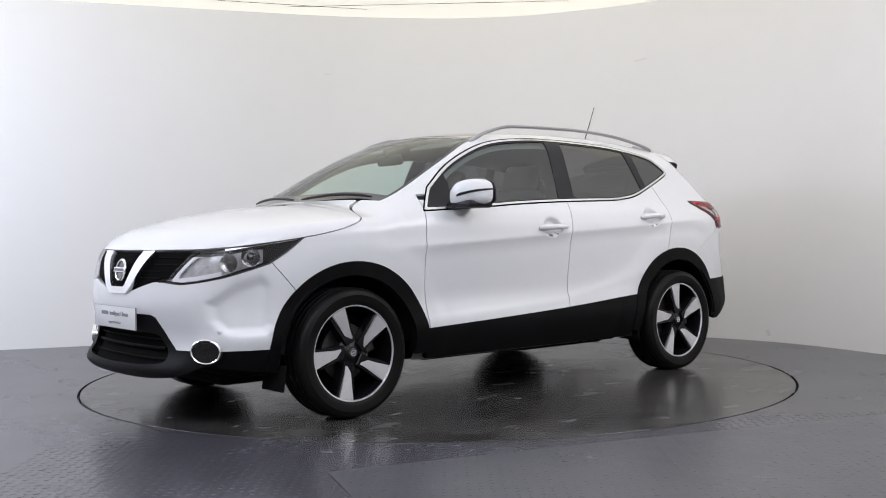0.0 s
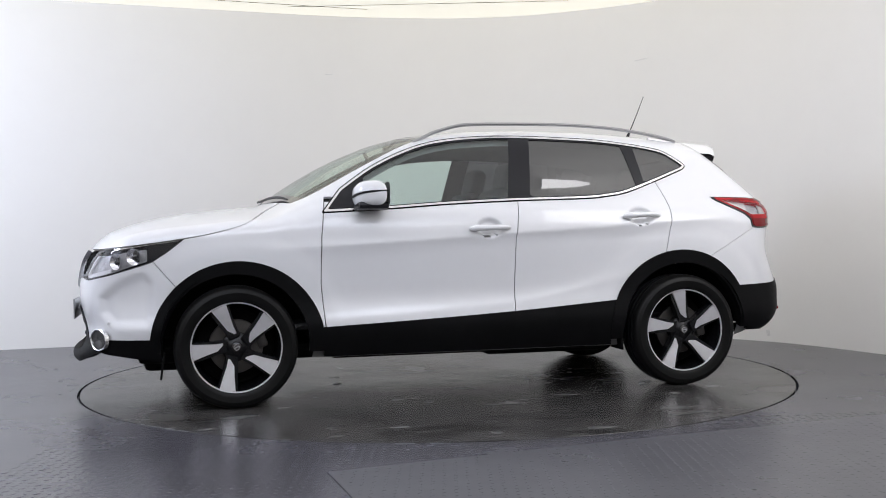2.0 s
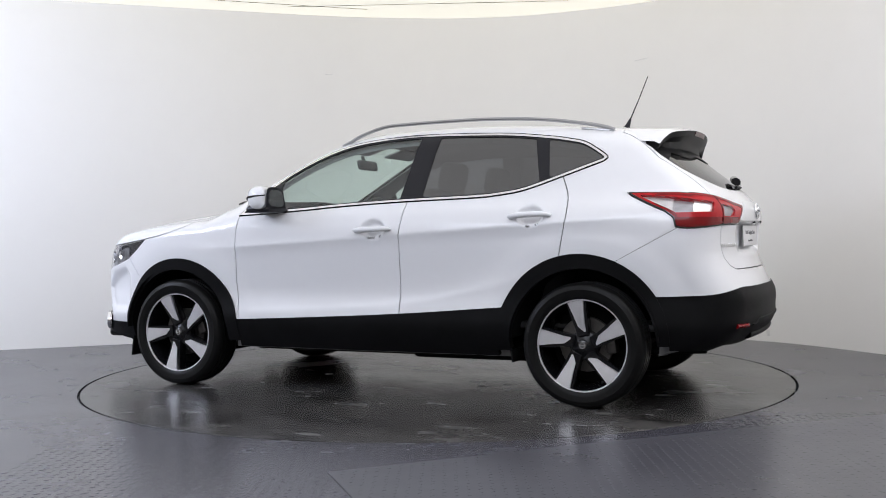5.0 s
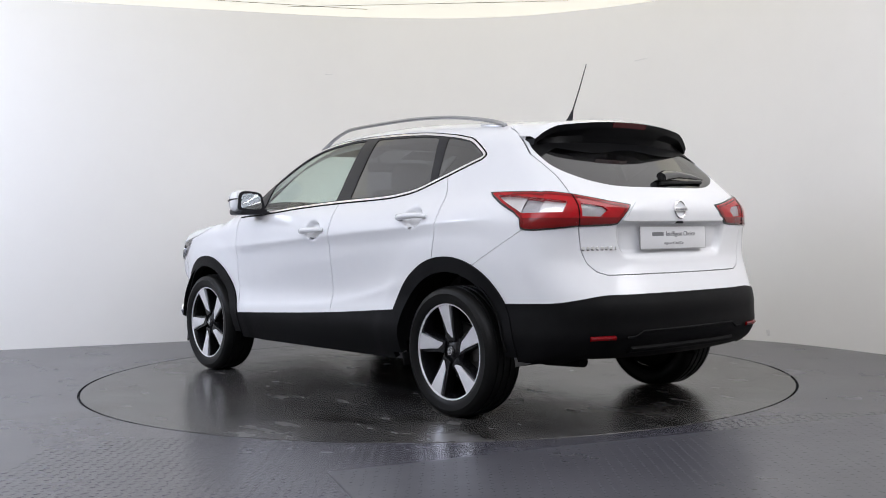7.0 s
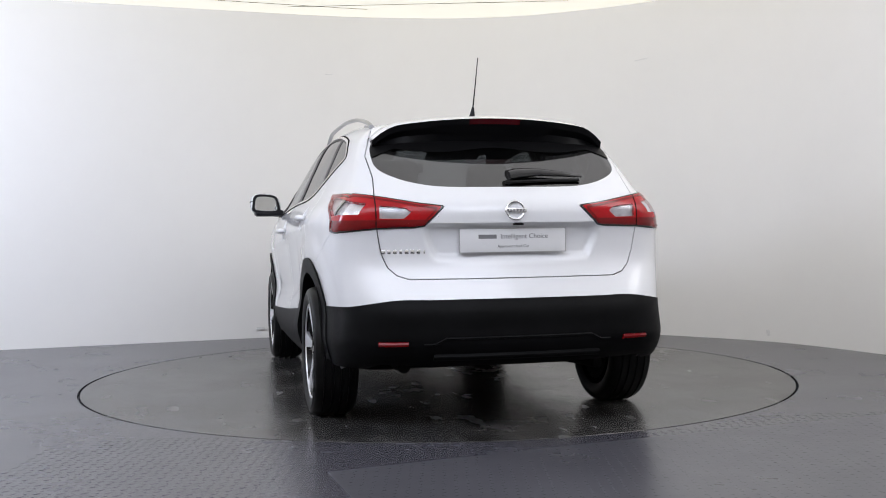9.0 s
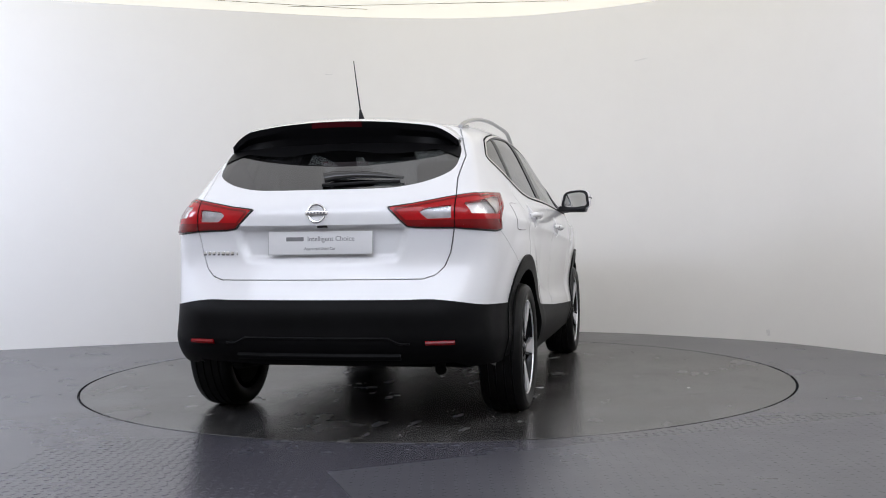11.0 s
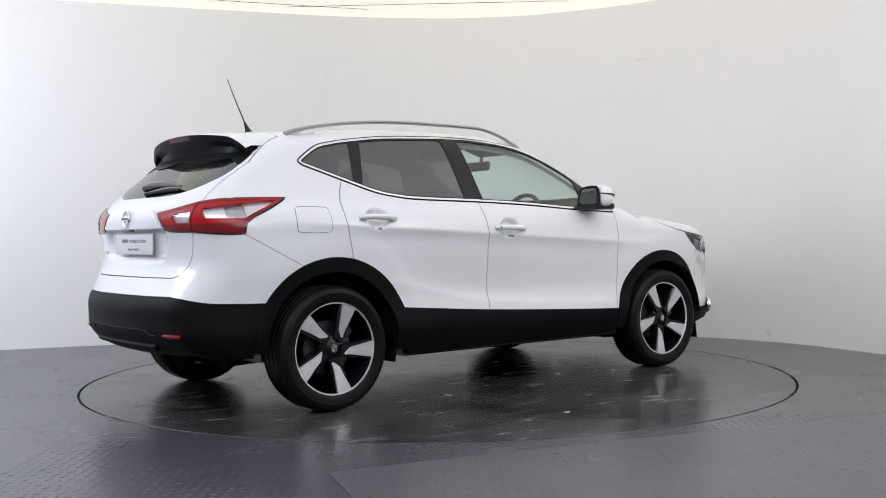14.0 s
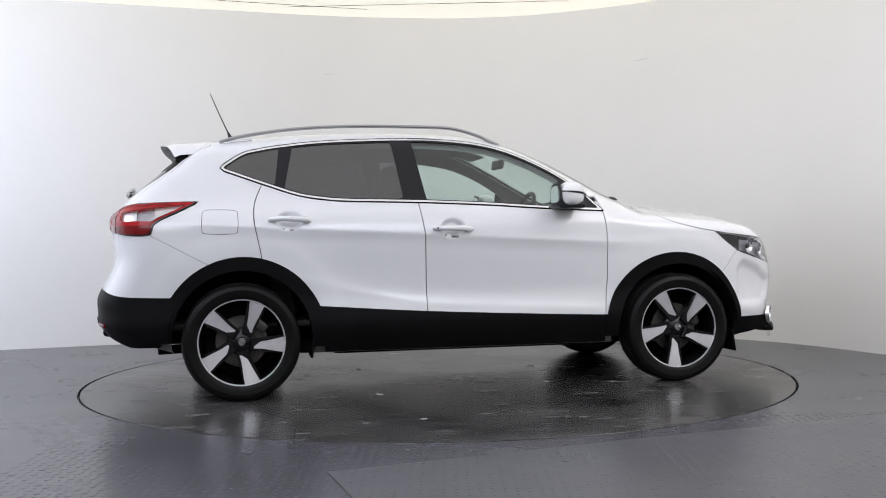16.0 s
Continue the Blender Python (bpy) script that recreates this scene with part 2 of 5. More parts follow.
# ---- the room ----
def room():
    back = curve_points([(-3.7, 1.91), (-2.82, 2.22), (-1.88, 2.55), (-0.88, 2.88), (0.05, 3.03), (0.72, 2.98), (1.24, 2.80), (1.95, 2.40),
                         (2.79, 1.63), (3.28, 0.69)], 8, closed=False)
    rest = curve_points([(3.28, 0.69), (3.75, -1.0), (4.0, -3.0), (4.0, -7.5), (3.0, -9.5), (-3.0, -9.5), (-5.5, -7.5), (-6.4, -3.0), (-5.9, 0.2), (-4.9, 1.4), (-3.7, 1.91)], 8, closed=False)
    line = np.concatenate([back, rest[1:-1]])
    mid = line.mean(0)
    top = 2.98
    bm = bmesh.new()
    n = len(line)
    out = [p + (p - mid) / np.linalg.norm(p - mid) * 0.15 for p in line]
    lay = [[bm.verts.new((*p, z)) for p in ring] for ring, z in ((line, 0), (line, top), (out, top), (out, 0))]
    for k in range(4):
        for i in range(n):
            bm.faces.new((lay[k][i], lay[k][(i + 1) % n], lay[(k + 1) % 4][(i + 1) % n], lay[(k + 1) % 4][i]))
    wall = part("wall_curved", bm, WALL)
    tagged(wall, "seamless curved white studio wall with faint scuffs", "wall", kind="structure")
    for name, mat, text, keep, z in (("ceiling_back", CEILING, "glowing cream fabric studio ceiling", 1, 0.0), ("ceiling_front", CEILING_FILL, "unseen white studio ceiling with an added fill glow", -1, 0.0)):
        bm = bmesh.new()
        rim = [q for q in out if (q[1] - 0.6) * keep >= 0]
        if keep > 0:
            order = sorted(rim, key=lambda q: q[0])
            rim = [(order[0][0], 0.6)] + order + [(order[-1][0], 0.6)]
        else:
            rim = sorted(rim, key=lambda q: math.atan2(q[1] + 4, q[0]) if q[1] < 0.6 else 0)
            rim = sorted(rim, key=lambda q: (math.atan2(q[1] + 4.5, q[0] + 0.8) - math.pi / 2) % (2 * math.pi))
            rim = [(min(q[0] for q in rim if q[1] > -0.5), 0.598)] + rim + [(max(q[0] for q in rim if q[1] > -0.5), 0.598)]
        prism(bm, rim, 0.15, pose(0, 0, top + 0.001 + z))
        tagged(part(name, bm, mat, smooth=False), text, "ceiling", kind="structure")
    # thin dark joints of the ceiling sheets
    bm = bmesh.new()
    for (x0, y0), (x1, y1) in (((-1.3, 2.45), (1.2, 2.35)), ((-2.6, 1.9), (-0.6, 2.6))):
        tube(bm, [(x0, y0, top), (x1, y1, top)], 0.003, 6)
    tagged(part("ceiling_joint", bm, FLOOR_MATT), "thin joint lines of the ceiling fabric", "ceiling joint", kind="structure")
    # short strip lights under the ceiling on the camera's side
    first = None
    for cx, cy in ((-2.2, -4.6), (1.6, -5.2), (-0.2, -4.0)):
        for k in range(4):
            at = pose(cx + 0.62 * (k % 2), cy + 0.34 * (k // 2), top - 0.022)
            if first:
                copy_thing(first, at)
                continue
            bm = bmesh.new()
            box(bm, 0.44, 0.05, 0.02, (0, 0, 0), 0.006)
            lamp = part("strip_light", bm, LED)
            lamp.matrix_basis = at
            first = tagged(lamp, "short white strip light under the ceiling", "light", "ceiling strip lights")
            bm = bmesh.new()
            box(bm, 0.48, 0.09, 0.012, (0, 0, 0.015), 0.004)
            part("housing", bm, ALU, lamp)
    # floor with a round hole for the turntable
    bm = bmesh.new()
    ring = [(2.264 * math.cos(a), 2.264 * math.sin(a)) for a in np.linspace(0, 2 * math.pi, 160, endpoint=False)]
    inner = [bm.verts.new((x, y, 0)) for x, y in ring]
    outer = [bm.verts.new((x * 4.9, y * 4.9, 0)) for x, y in ring]
    low = [bm.verts.new((x, y, -0.06)) for x, y in ring]
    for i in range(160):
        j = (i + 1) % 160
        bm.faces.new((inner[i], inner[j], outer[j], outer[i]))
        bm.faces.new((inner[i], low[i], low[j], inner[j]))
    tagged(part("floor", bm, FLOOR, smooth=False), "glossy grey painted steel studio floor", "floor", kind="structure")
    bm = bmesh.new()
    prism(bm, [(-0.44, -2.812), (0.68, -2.33), (2.22, -1.74), (3.6, -1.25), (3.9, -4.5), (3.4, -6.8), (0.84, -6.8)], 0.003, pose(0, 0, 0.0005))
    tagged(part("floor_sheet", bm, FLOOR_MATT, smooth=False), "smoother matt grey sheet lying on the floor", "floor", kind="structure")


def tread_plate():
    """Raised lozenges of the chequer plate in front of the turntable."""
    V, F = [], []
    rnd = random.Random(4)
    for i in range(-54, 58):
        for k in range(-78, -14):
            x, y = i * 0.044 + 0.0004 * k, k * 0.044
            edge = -2.62 + 0.405 * x
            sheet = y < edge - 0.03 and x > -0.42 + max(0, -2.81 - y) * 0.32
            if math.hypot(x, y) < 2.30 or y < -3.45 or y > -1.9 + 0.12 * x or x < -1.75 or math.hypot(x, y) > 3.9:
                continue
            a = math.radians(45 if (i + k) % 2 else -45) + rnd.uniform(-0.05, 0.05)
            c, s = math.cos(a), math.sin(a)
            b = len(V)
            h = (0.0040 if sheet else 0.0015) + rnd.uniform(-0.0003, 0.0002)
            for u, v, z in ((-0.0190, 0, 0), (0, -0.0070, 0), (0.0190, 0, 0), (0, 0.0070, 0), (-0.0095, 0, h), (0.0095, 0, h)):
                V.append((x + c * u - s * v, y + s * u + c * v, z))
            F += [(b, b + 1, b + 4), (b + 1, b + 5, b + 4), (b + 1, b + 2, b + 5), (b + 2, b + 3, b + 5), (b + 3, b + 4, b + 5), (b + 3, b, b + 4)]
    mesh = bpy.data.meshes.new("tread_pattern")
    mesh.from_pydata(V, [], F)
    mesh.polygons.foreach_set("use_smooth", [True] * len(F))
    tagged(link("tread_pattern", mesh, FLOOR), "raised lozenge tread of the grey steel floor plates", "floor", kind="stuff")


def wall_scuffs():
    """Faint rubbed marks on the wall and its foot."""
    for x, y, z, w, h in ((-0.98, 2.835, 2.43, 0.07, 0.006), (1.86, 2.452, 2.47, 0.13, 0.008), (2.735, 1.690, 0.075, 0.03, 0.05), (-1.62, 2.635, 0.085, 0.08, 0.03)):
        bm = bmesh.new()
        box(bm, w, 0.004, h, (0, 0, 0), 0.0015, (0, -8 if x > 0 else 0, 0))
        ang = {-0.98: 17, 1.86: -33, 2.735: -47, -1.62: 19}[x]
        ob = part("wall_scuff", bm, SCUFF)
        ob.matrix_basis = pose(x, y, z, 0, 0, ang)
        tagged(ob, "faint grey scuff rubbed into the white wall", "scuff mark", kind="structure")


room()
tread_plate()
wall_scuffs()


# ---- the shape of the car: x ahead, y to its left, z up ----
PLAN = spline([(-2.2, 0.62), (-2.0, 0.775), (-1.8, 0.836), (-1.55, 0.868), (-1.2, 0.886), (-0.6, 0.894), (0, 0.897), (0.6, 0.895), (1.0, 0.892), (1.3, 0.885), (1.6, 0.852),
               (1.8, 0.808), (2.0, 0.738), (2.1, 0.685), (2.2, 0.61), (2.3, 0.50)])
ROOF_PLAN = spline([(-2.2, 0.38), (-1.9, 0.46), (-1.7, 0.52), (-1.4, 0.575), (-1.0, 0.612), (-0.6, 0.622), (0, 0.615), (0.3, 0.60), (0.6, 0.585), (1.1, 0.56), (2.2, 0.50)])
TUMBLE = spline([(0.2, 0.0), (0.9, 0.0), (1.0, 0.03), (1.06, 0.10), (1.12, 0.245), (1.3, 0.55), (1.45, 0.82), (1.52, 1.0), (1.65, 1.5)])
FLANK = spline([(0.1, 0.10), (0.2, 0.075), (0.28, 0.045), (0.36, 0.018), (0.43, 0.006), (0.50, 0.014), (0.58, 0.024), (0.68, 0.020), (0.78, 0.012), (0.88, 0.004), (0.95, 0.0), (1.1, 0.0), (1.7, 0.0)])
TOP = spline([(2.35, 0.66), (2.25, 0.79), (2.15, 0.885), (2.05, 0.955), (1.95, 0.998), (1.8, 1.042), (1.6, 1.078), (1.4, 1.100), (1.25, 1.112), (1.14, 1.130), (1.0, 1.222), (0.8, 1.342), (0.6, 1.437),
              (0.42, 1.505), (0.25, 1.545), (0.1, 1.570), (-0.2, 1.588), (-0.6, 1.590), (-1.0, 1.575), (-1.4, 1.540), (-1.7, 1.516), (-2.2, 1.475)])
CROWN = spline([(2.3, 0.10), (1.9, 0.085), (1.5, 0.085), (1.15, 0.09), (0.9, 0.16), (0.5, 0.15), (0.2, 0.10), (-0.3, 0.085), (-1.0, 0.085), (-2.2, 0.10)])
NOSE = spline([(0.10, 1.70), (0.16, 1.93), (0.20, 2.09), (0.235, 2.190), (0.265, 2.226), (0.30, 2.222), (0.35, 2.186), (0.40, 2.170), (0.45, 2.170), (0.53, 2.184), (0.60, 2.193), (0.68, 2.188), (0.76, 2.173), (0.84, 2.149), (0.90, 2.12), (1.1, 2.0)])
TAIL = spline([(0.10, -1.6), (0.22, -1.84), (0.28, -1.97), (0.34, -2.09), (0.42, -2.16), (0.50, -2.17), (0.585, -2.168), (0.625, -2.150), (0.70, -2.115), (0.80, -2.078), (0.90, -2.078), (0.99, -2.090), (1.05, -2.085), (1.12, -2.035),
               (1.19, -1.962), (1.30, -1.828), (1.40, -1.708), (1.50, -1.60), (1.65, -1.44)])


# the doors' lower crease and the hollow above it
LOW_CREASE = spline([(1.1, 0.462), (0.8, 0.475), (0.2, 0.500), (-0.31, 0.542), (-0.66, 0.605), (-1.0, 0.69), (-1.3, 0.76)])
HOLLOW = spline([(-1.0, 0.0), (-0.02, 0.0), (0.0, 0.001), (0.03, 0.008), (0.06, 0.0115), (0.12, 0.013), (0.20, 0.010), (0.30, 0.004), (0.38, 0.0), (1.5, 0.0)])


def smooth_max(a, b, k):
    h = np.maximum(k - np.abs(a - b), 0) / k
    return np.maximum(a, b) + h * h * k / 4


def body_field(P):
    """Below zero inside the body."""
    x, y, z = P[:, 0], np.abs(P[:, 1]), P[:, 2]
    a, t = PLAN(x), TUMBLE(z)
    crest = 0.905 - 0.056 * (x - 0.2) - z
    ridge = 0.014 * np.clip(1 - np.where(crest > 0, crest / 0.085, -crest / 0.14), 0, 1) ** 2 * np.clip((1.25 - x) / 0.5, 0, 1) * np.clip((x + 1.75) / 0.4, 0, 1)
    swell = 0.0
    for cx, cz in ((1.312, 0.335), (-1.312, 0.352)):
        u = np.clip((0.635 - np.hypot(x - cx, z - cz)) / 0.10, 0, 1)
        swell = swell + 0.006 * u * u * (3 - 2 * u)
    hollow = HOLLOW(z - LOW_CREASE(x)) * np.clip((1.0 - x) / 0.3, 0, 1) * np.clip((x + 1.2) / 0.5, 0, 1)
    side = y - ((a - FLANK(z) - hollow) * (1 - t) + ROOF_PLAN(x) * t + ridge + swell)
    top = z - (TOP(x) - CROWN(x) * (y / 0.6) ** 2 * 0.6)
    nose = x - (NOSE(z) - 0.105 * (y / 0.62) ** 2.5)
    tail = (TAIL(z) + 0.065 * (y / 0.6) ** 2.4) - x
    ends = smooth_max(nose, tail, 0.05)
    g = smooth_max(side, top, np.where(x > 1.0, 0.07, 0.085))
    return smooth_max(g, ends, np.where(x > 0, 0.085, 0.11))


def shoot(Q):
    """Points of the body on the rays towards the box points Q."""
    O = np.stack([0.6 * Q[:, 0], 0 * Q[:, 0], 0.72 + 0.15 * (Q[:, 2] - 0.72)], -1)
    lo, hi = np.zeros(len(Q)), np.full(len(Q), 1.15)
    for _ in range(26):
        m = (lo + hi) / 2
        out = body_field(O + (Q - O) * m[:, None]) > 0
        hi, lo = np.where(out, m, hi), np.where(out, lo, m)
    return O + (Q - O) * ((lo + hi) / 2)[:, None]


def slope(P):
    n = np.empty_like(P)
    for k in range(3):
        d = np.zeros(3)
        d[k] = 2e-3
        n[:, k] = body_field(P + d) - body_field(P - d)
    return n / np.linalg.norm(n, axis=1)[:, None]


def base_grid(step=0.024):
    """The left half of the body's box as a net of triangles."""
    def steps(a, b, finer):
        cuts = [a] + [c for lo, hi, _ in finer for c in (lo, hi)] + [b]
        widths = [w for _, _, f in finer for w in (step, f)] + [step]
        return np.concatenate([np.linspace(p, q, max(1, round((q - p) / w)), endpoint=False) for p, q, w in zip(cuts[:-1], cuts[1:], widths)] + [[b]])
    X = steps(-2.45, 2.45, [(-1.27, -1.03, 0.011), (-0.23, 0.01, 0.011)])
    Y = np.linspace(0, 1.15, round(1.15 / step))
    Z = steps(0.10, 1.85, [(0.38, 0.60, 0.014), (0.90, 1.18, 0.011)])
    Qs, Fs, base = [], [], 0
    for u, v, f in ((X, Z, lambda a, b: (a, 0 * a + 1.15, b)), (X, Y, lambda a, b: (a, b, 0 * a + 1.85)), (Y, Z, lambda a, b: (0 * a + 2.45, a, b)), (Y, Z, lambda a, b: (0 * a - 2.45, a, b))):
        A, B = np.meshgrid(u, v, indexing="ij")
        Qs.append(np.stack(f(A.ravel(), B.ravel()), -1))
        i = (np.arange(len(u) - 1)[:, None] * len(v) + np.arange(len(v) - 1)).ravel() + base
        Fs += [np.stack([i, i + len(v), i + len(v) + 1], -1), np.stack([i, i + len(v) + 1, i + 1], -1)]
        base += A.size
    Q, F = np.concatenate(Qs), np.concatenate(Fs)
    _, first, back = np.unique(Q.round(5), axis=0, return_index=True, return_inverse=True)
    return Q[first], back.ravel()[F]


GRID_Q, GRID_F = base_grid()
GRID_P = shoot(GRID_Q)


def trim(net, keep):
    """The part of a net where keep(P) < 0, cut cleanly along its edge."""
    Q, P, F = net
    d = keep(P)
    d = np.where(np.abs(d) < 1e-6, 1e-6, d)
    ins = d < 0
    cnt = ins[F].sum(1)
    whole, mixed = F[cnt == 3], F[(cnt == 1) | (cnt == 2)]
    cuts, edges, new_f = {}, [], []

    def cut(i, j):
        key = (i, j) if i < j else (j, i)
        if key not in cuts:
            cuts[key] = len(Q) + len(edges)
            edges.append(key)
        return cuts[key]
    for tri in mixed.tolist():
        k = [ins[i] for i in tri]
        s = k.index(True) if sum(k) == 1 else k.index(False)
        a, b, c = tri[s], tri[(s + 1) % 3], tri[(s + 2) % 3]
        ab, ac = cut(a, b), cut(a, c)
        if sum(k) == 1:
            new_f.append((a, ab, ac))
        else:
            new_f += [(ab, b, c), (ab, c, ac)]
    if edges:
        e = np.array(edges)
        lo, hi = np.where(ins[e[:, 0]], e[:, 0], e[:, 1]), np.where(ins[e[:, 0]], e[:, 1], e[:, 0])
        a, b, u0, u1, d0, d1 = Q[lo], Q[hi], np.zeros(len(e)), np.ones(len(e)), d[lo], d[hi]
        for _ in range(4):
            u = np.clip(u0 + (u1 - u0) * d0 / (d0 - d1), u0 + 0.02 * (u1 - u0), u1 - 0.02 * (u1 - u0))
            q = a + (b - a) * u[:, None]
            p = shoot(q)
            w = keep(p)
            neg = w < 0
            u0, d0, u1, d1 = np.where(neg, u, u0), np.where(neg, w, d0), np.where(neg, u1, u), np.where(neg, d1, w)
            d0, d1 = np.where(d0 == 0, -1e-9, d0), np.where(d1 == 0, 1e-9, d1)
        Q, P = np.concatenate([Q, q]), np.concatenate([P, p])
        F = np.concatenate([whole, np.array(new_f)]) if len(whole) else np.array(new_f)
    else:
        F = whole
    used, back = np.unique(F, return_inverse=True)
    return Q[used], P[used], back.reshape(-1, 3)


def panel(name, mat, parent, keeps, sides="both", lift=0.0, depth=0.014, label="", relief=None, zone=None):
    """A skin of the body where all of keeps hold. sides: both (one piece across the middle), pair (left and right piece), left or right."""
    net = (GRID_Q, GRID_P, GRID_F if zone is None else GRID_F[zone(GRID_P)[GRID_F].all(1)])
    if zone is not None:
        used, back = np.unique(net[2], return_inverse=True)
        net = (GRID_Q[used], GRID_P[used], back.reshape(-1, 3))
    for keep in keeps:
        net = trim(net, keep)
    Q, P, F = net
    N = slope(P)
    P = P + N * (lift if relief is None else relief(P) + lift)[:, None] if not np.isscalar(lift) or relief is not None else P + N * lift
    tri = P[F]
    area = np.linalg.norm(np.cross(tri[:, 1] - tri[:, 0], tri[:, 2] - tri[:, 0]), axis=1)
    F = F[area > 1e-9]
    # turn faces outwards
    fn = np.cross(P[F[:, 1]] - P[F[:, 0]], P[F[:, 2]] - P[F[:, 0]])
    flip = (fn * N[F[:, 0]]).sum(1) < 0
    F[flip] = F[flip][:, ::-1]
    made = []
    for side in ({"both": ("both",), "pair": ("left", "right"), "left": ("left",), "right": ("right",)}[sides]):
        V, W, G = P, N, F
        if side == "right":
            V, W, G = P * (1, -1, 1), N * (1, -1, 1), F[:, ::-1]
        elif side == "both":
            mid = np.abs(P[:, 1]) < 1e-5
            other = np.where(mid, np.arange(len(P)), len(P) + np.cumsum(~mid) - 1)
            V, W = np.concatenate([P, P[~mid] * (1, -1, 1)]), np.concatenate([N, N[~mid] * (1, -1, 1)])
            G = np.concatenate([F, other[F][:, ::-1]])
        # rim: border edges are those that only one face has
        E = np.concatenate([G[:, [0, 1]], G[:, [1, 2]], G[:, [2, 0]]])
        key = np.sort(E, 1)
        _, first, count = np.unique(key, axis=0, return_index=True, return_counts=True)
        rim = E[first[count == 1]]
        ends = np.unique(rim)
        low = dict(zip(ends.tolist(), range(len(V), len(V) + len(ends))))
        V2 = np.concatenate([V, V[ends] - W[ends] * depth])
        quads = [(b, a, low[a], low[b]) for a, b in rim.tolist()]
        mesh = bpy.data.meshes.new(name)
        mesh.from_pydata(V2.tolist(), [], G.tolist() + quads)
        mesh.validate()
        mesh.polygons.foreach_set("use_smooth", np.array([True] * len(G) + [False] * (len(mesh.polygons) - len(G))))
        rims = set(map(tuple, np.sort(rim, 1).tolist()))
        att = mesh.attributes.new("sharp_edge", "BOOLEAN", "EDGE")
        ev = np.empty(len(mesh.edges) * 2, int)
        mesh.edges.foreach_get("vertices", ev)
        att.data.foreach_set("value", np.array([tuple(sorted(p)) in rims for p in ev.reshape(-1, 2).tolist()]))
        made.append(link(name, mesh, mat, parent, label))
    return made


def zx(f):
    """A region of the side view."""
    return lambda P: f(P[:, 0], P[:, 2])


def yz(f):
    return lambda P: f(np.abs(P[:, 1]), P[:, 2])


def xy(f):
    return lambda P: f(P[:, 0], np.abs(P[:, 1]))


def inverse(f, gap=0.0):
    return lambda P: gap - f(P)


def inset(f, gap):
    return lambda P: f(P) + gap


def any_of(*fs):
    return lambda P: np.minimum.reduce([f(P) for f in fs])


def all_of(*fs):
    return lambda P: np.maximum.reduce([f(P) for f in fs])


# lines of the side view
SILL_TOP = spline([(1.2, 0.42), (0.845, 0.430), (0.30, 0.453), (-0.25, 0.482), (-0.9, 0.530), (-1.3, 0.56)])
BELT = [(0.845, 1.060), (0.44, 1.080), (0.11, 1.102), (-0.28, 1.119), (-0.70, 1.130), (-0.85, 1.142), (-0.99, 1.166), (-1.18, 1.230), (-1.405, 1.312)]
CANT = [(-1.425, 1.330), (-1.405, 1.352), (-1.30, 1.418), (-1.20, 1.444), (-1.094, 1.462), (-0.867, 1.489), (-0.60, 1.503), (-0.343, 1.510), (-0.144, 1.507), (0.123, 1.480), (0.326, 1.424), (0.547, 1.320), (0.737, 1.190)]
DLO = zx(polygon(np.concatenate([curve_points(BELT, 5, False), curve_points(CANT, 5, False)])))
BONNET_LINE = spline([(2.2, 0.858), (2.105, 0.866), (1.85, 0.892), (1.60, 0.924), (1.45, 0.950), (1.337, 0.978), (1.26, 1.005), (1.199, 1.040), (1.14, 1.075), (1.078, 1.110), (0.9, 1.21)])
ARCH_F = lambda r: zx(lambda x, z: np.hypot(x - 1.312, z - 0.335) - r)
ARCH_R = lambda r: zx(lambda x, z: np.hypot(x + 1.312, z - 0.352) - r)
DOOR_F = [(0.845, 1.045), (0.858, 0.927), (0.864, 0.667), (0.840, 0.40), (-0.251, 0.40), (-0.254, 0.487), (-0.262, 0.912), (-0.29, 1.10), (-0.29, 1.30), (0.80, 1.30)]
SHUT_R = spline([(0.4, -1.20), (0.80, -1.205), (0.914, -1.226), (1.024, -1.246), (1.119, -1.240), (1.232, -1.195), (1.40, -1.10), (1.5, -1.06)])
DOOR_R = [(-0.251, 0.40), (-0.254, 0.487), (-0.262, 0.912), (-0.29, 1.10), (-0.29, 1.30)] + [(float(SHUT_R(z)), z) for z in np.linspace(1.40, 0.40, 26)]
WINDSCREEN_SIDE = spline([(1.25, 0.73), (1.05, 0.684), (0.88, 0.682), (0.72, 0.668), (0.46, 0.625), (0.25, 0.565), (0.0, 0.54)])
COWL = spline([(0, 1.145), (0.14, 1.138), (0.41, 1.090), (0.49, 1.070), (0.656, 1.018), (0.75, 0.97), (0.85, 0.91)])
FRONT_BLACK = any_of(lambda P: np.maximum(P[:, 2] - 0.384, 1.55 - P[:, 0]), all_of(yz(polygon([(-1, 0.552), (0.33, 0.552), (0.37, 0.538), (0.445, 0.436), (0.55, 0.335), (0.56, 0.3), (-1, 0.3)])), lambda P: 1.9 - P[:, 0]))
REAR_TOP = spline([(-0.1, 0.630), (0.4, 0.630), (0.58, 0.629), (0.68, 0.616), (0.75, 0.604), (0.85, 0.592), (1.0, 0.575)])
REAR_BLACK = lambda P: np.maximum(P[:, 2] - REAR_TOP(np.abs(P[:, 1])), P[:, 0] + 1.5)
HEADLIGHT = zx(polygon([(1.590, 0.926), (1.85, 0.890), (2.02, 0.874), (2.30, 0.845), (2.30, 0.76), (2.11, 0.704), (1.98, 0.735), (1.86, 0.770), (1.765, 0.800), (1.68, 0.855)]))
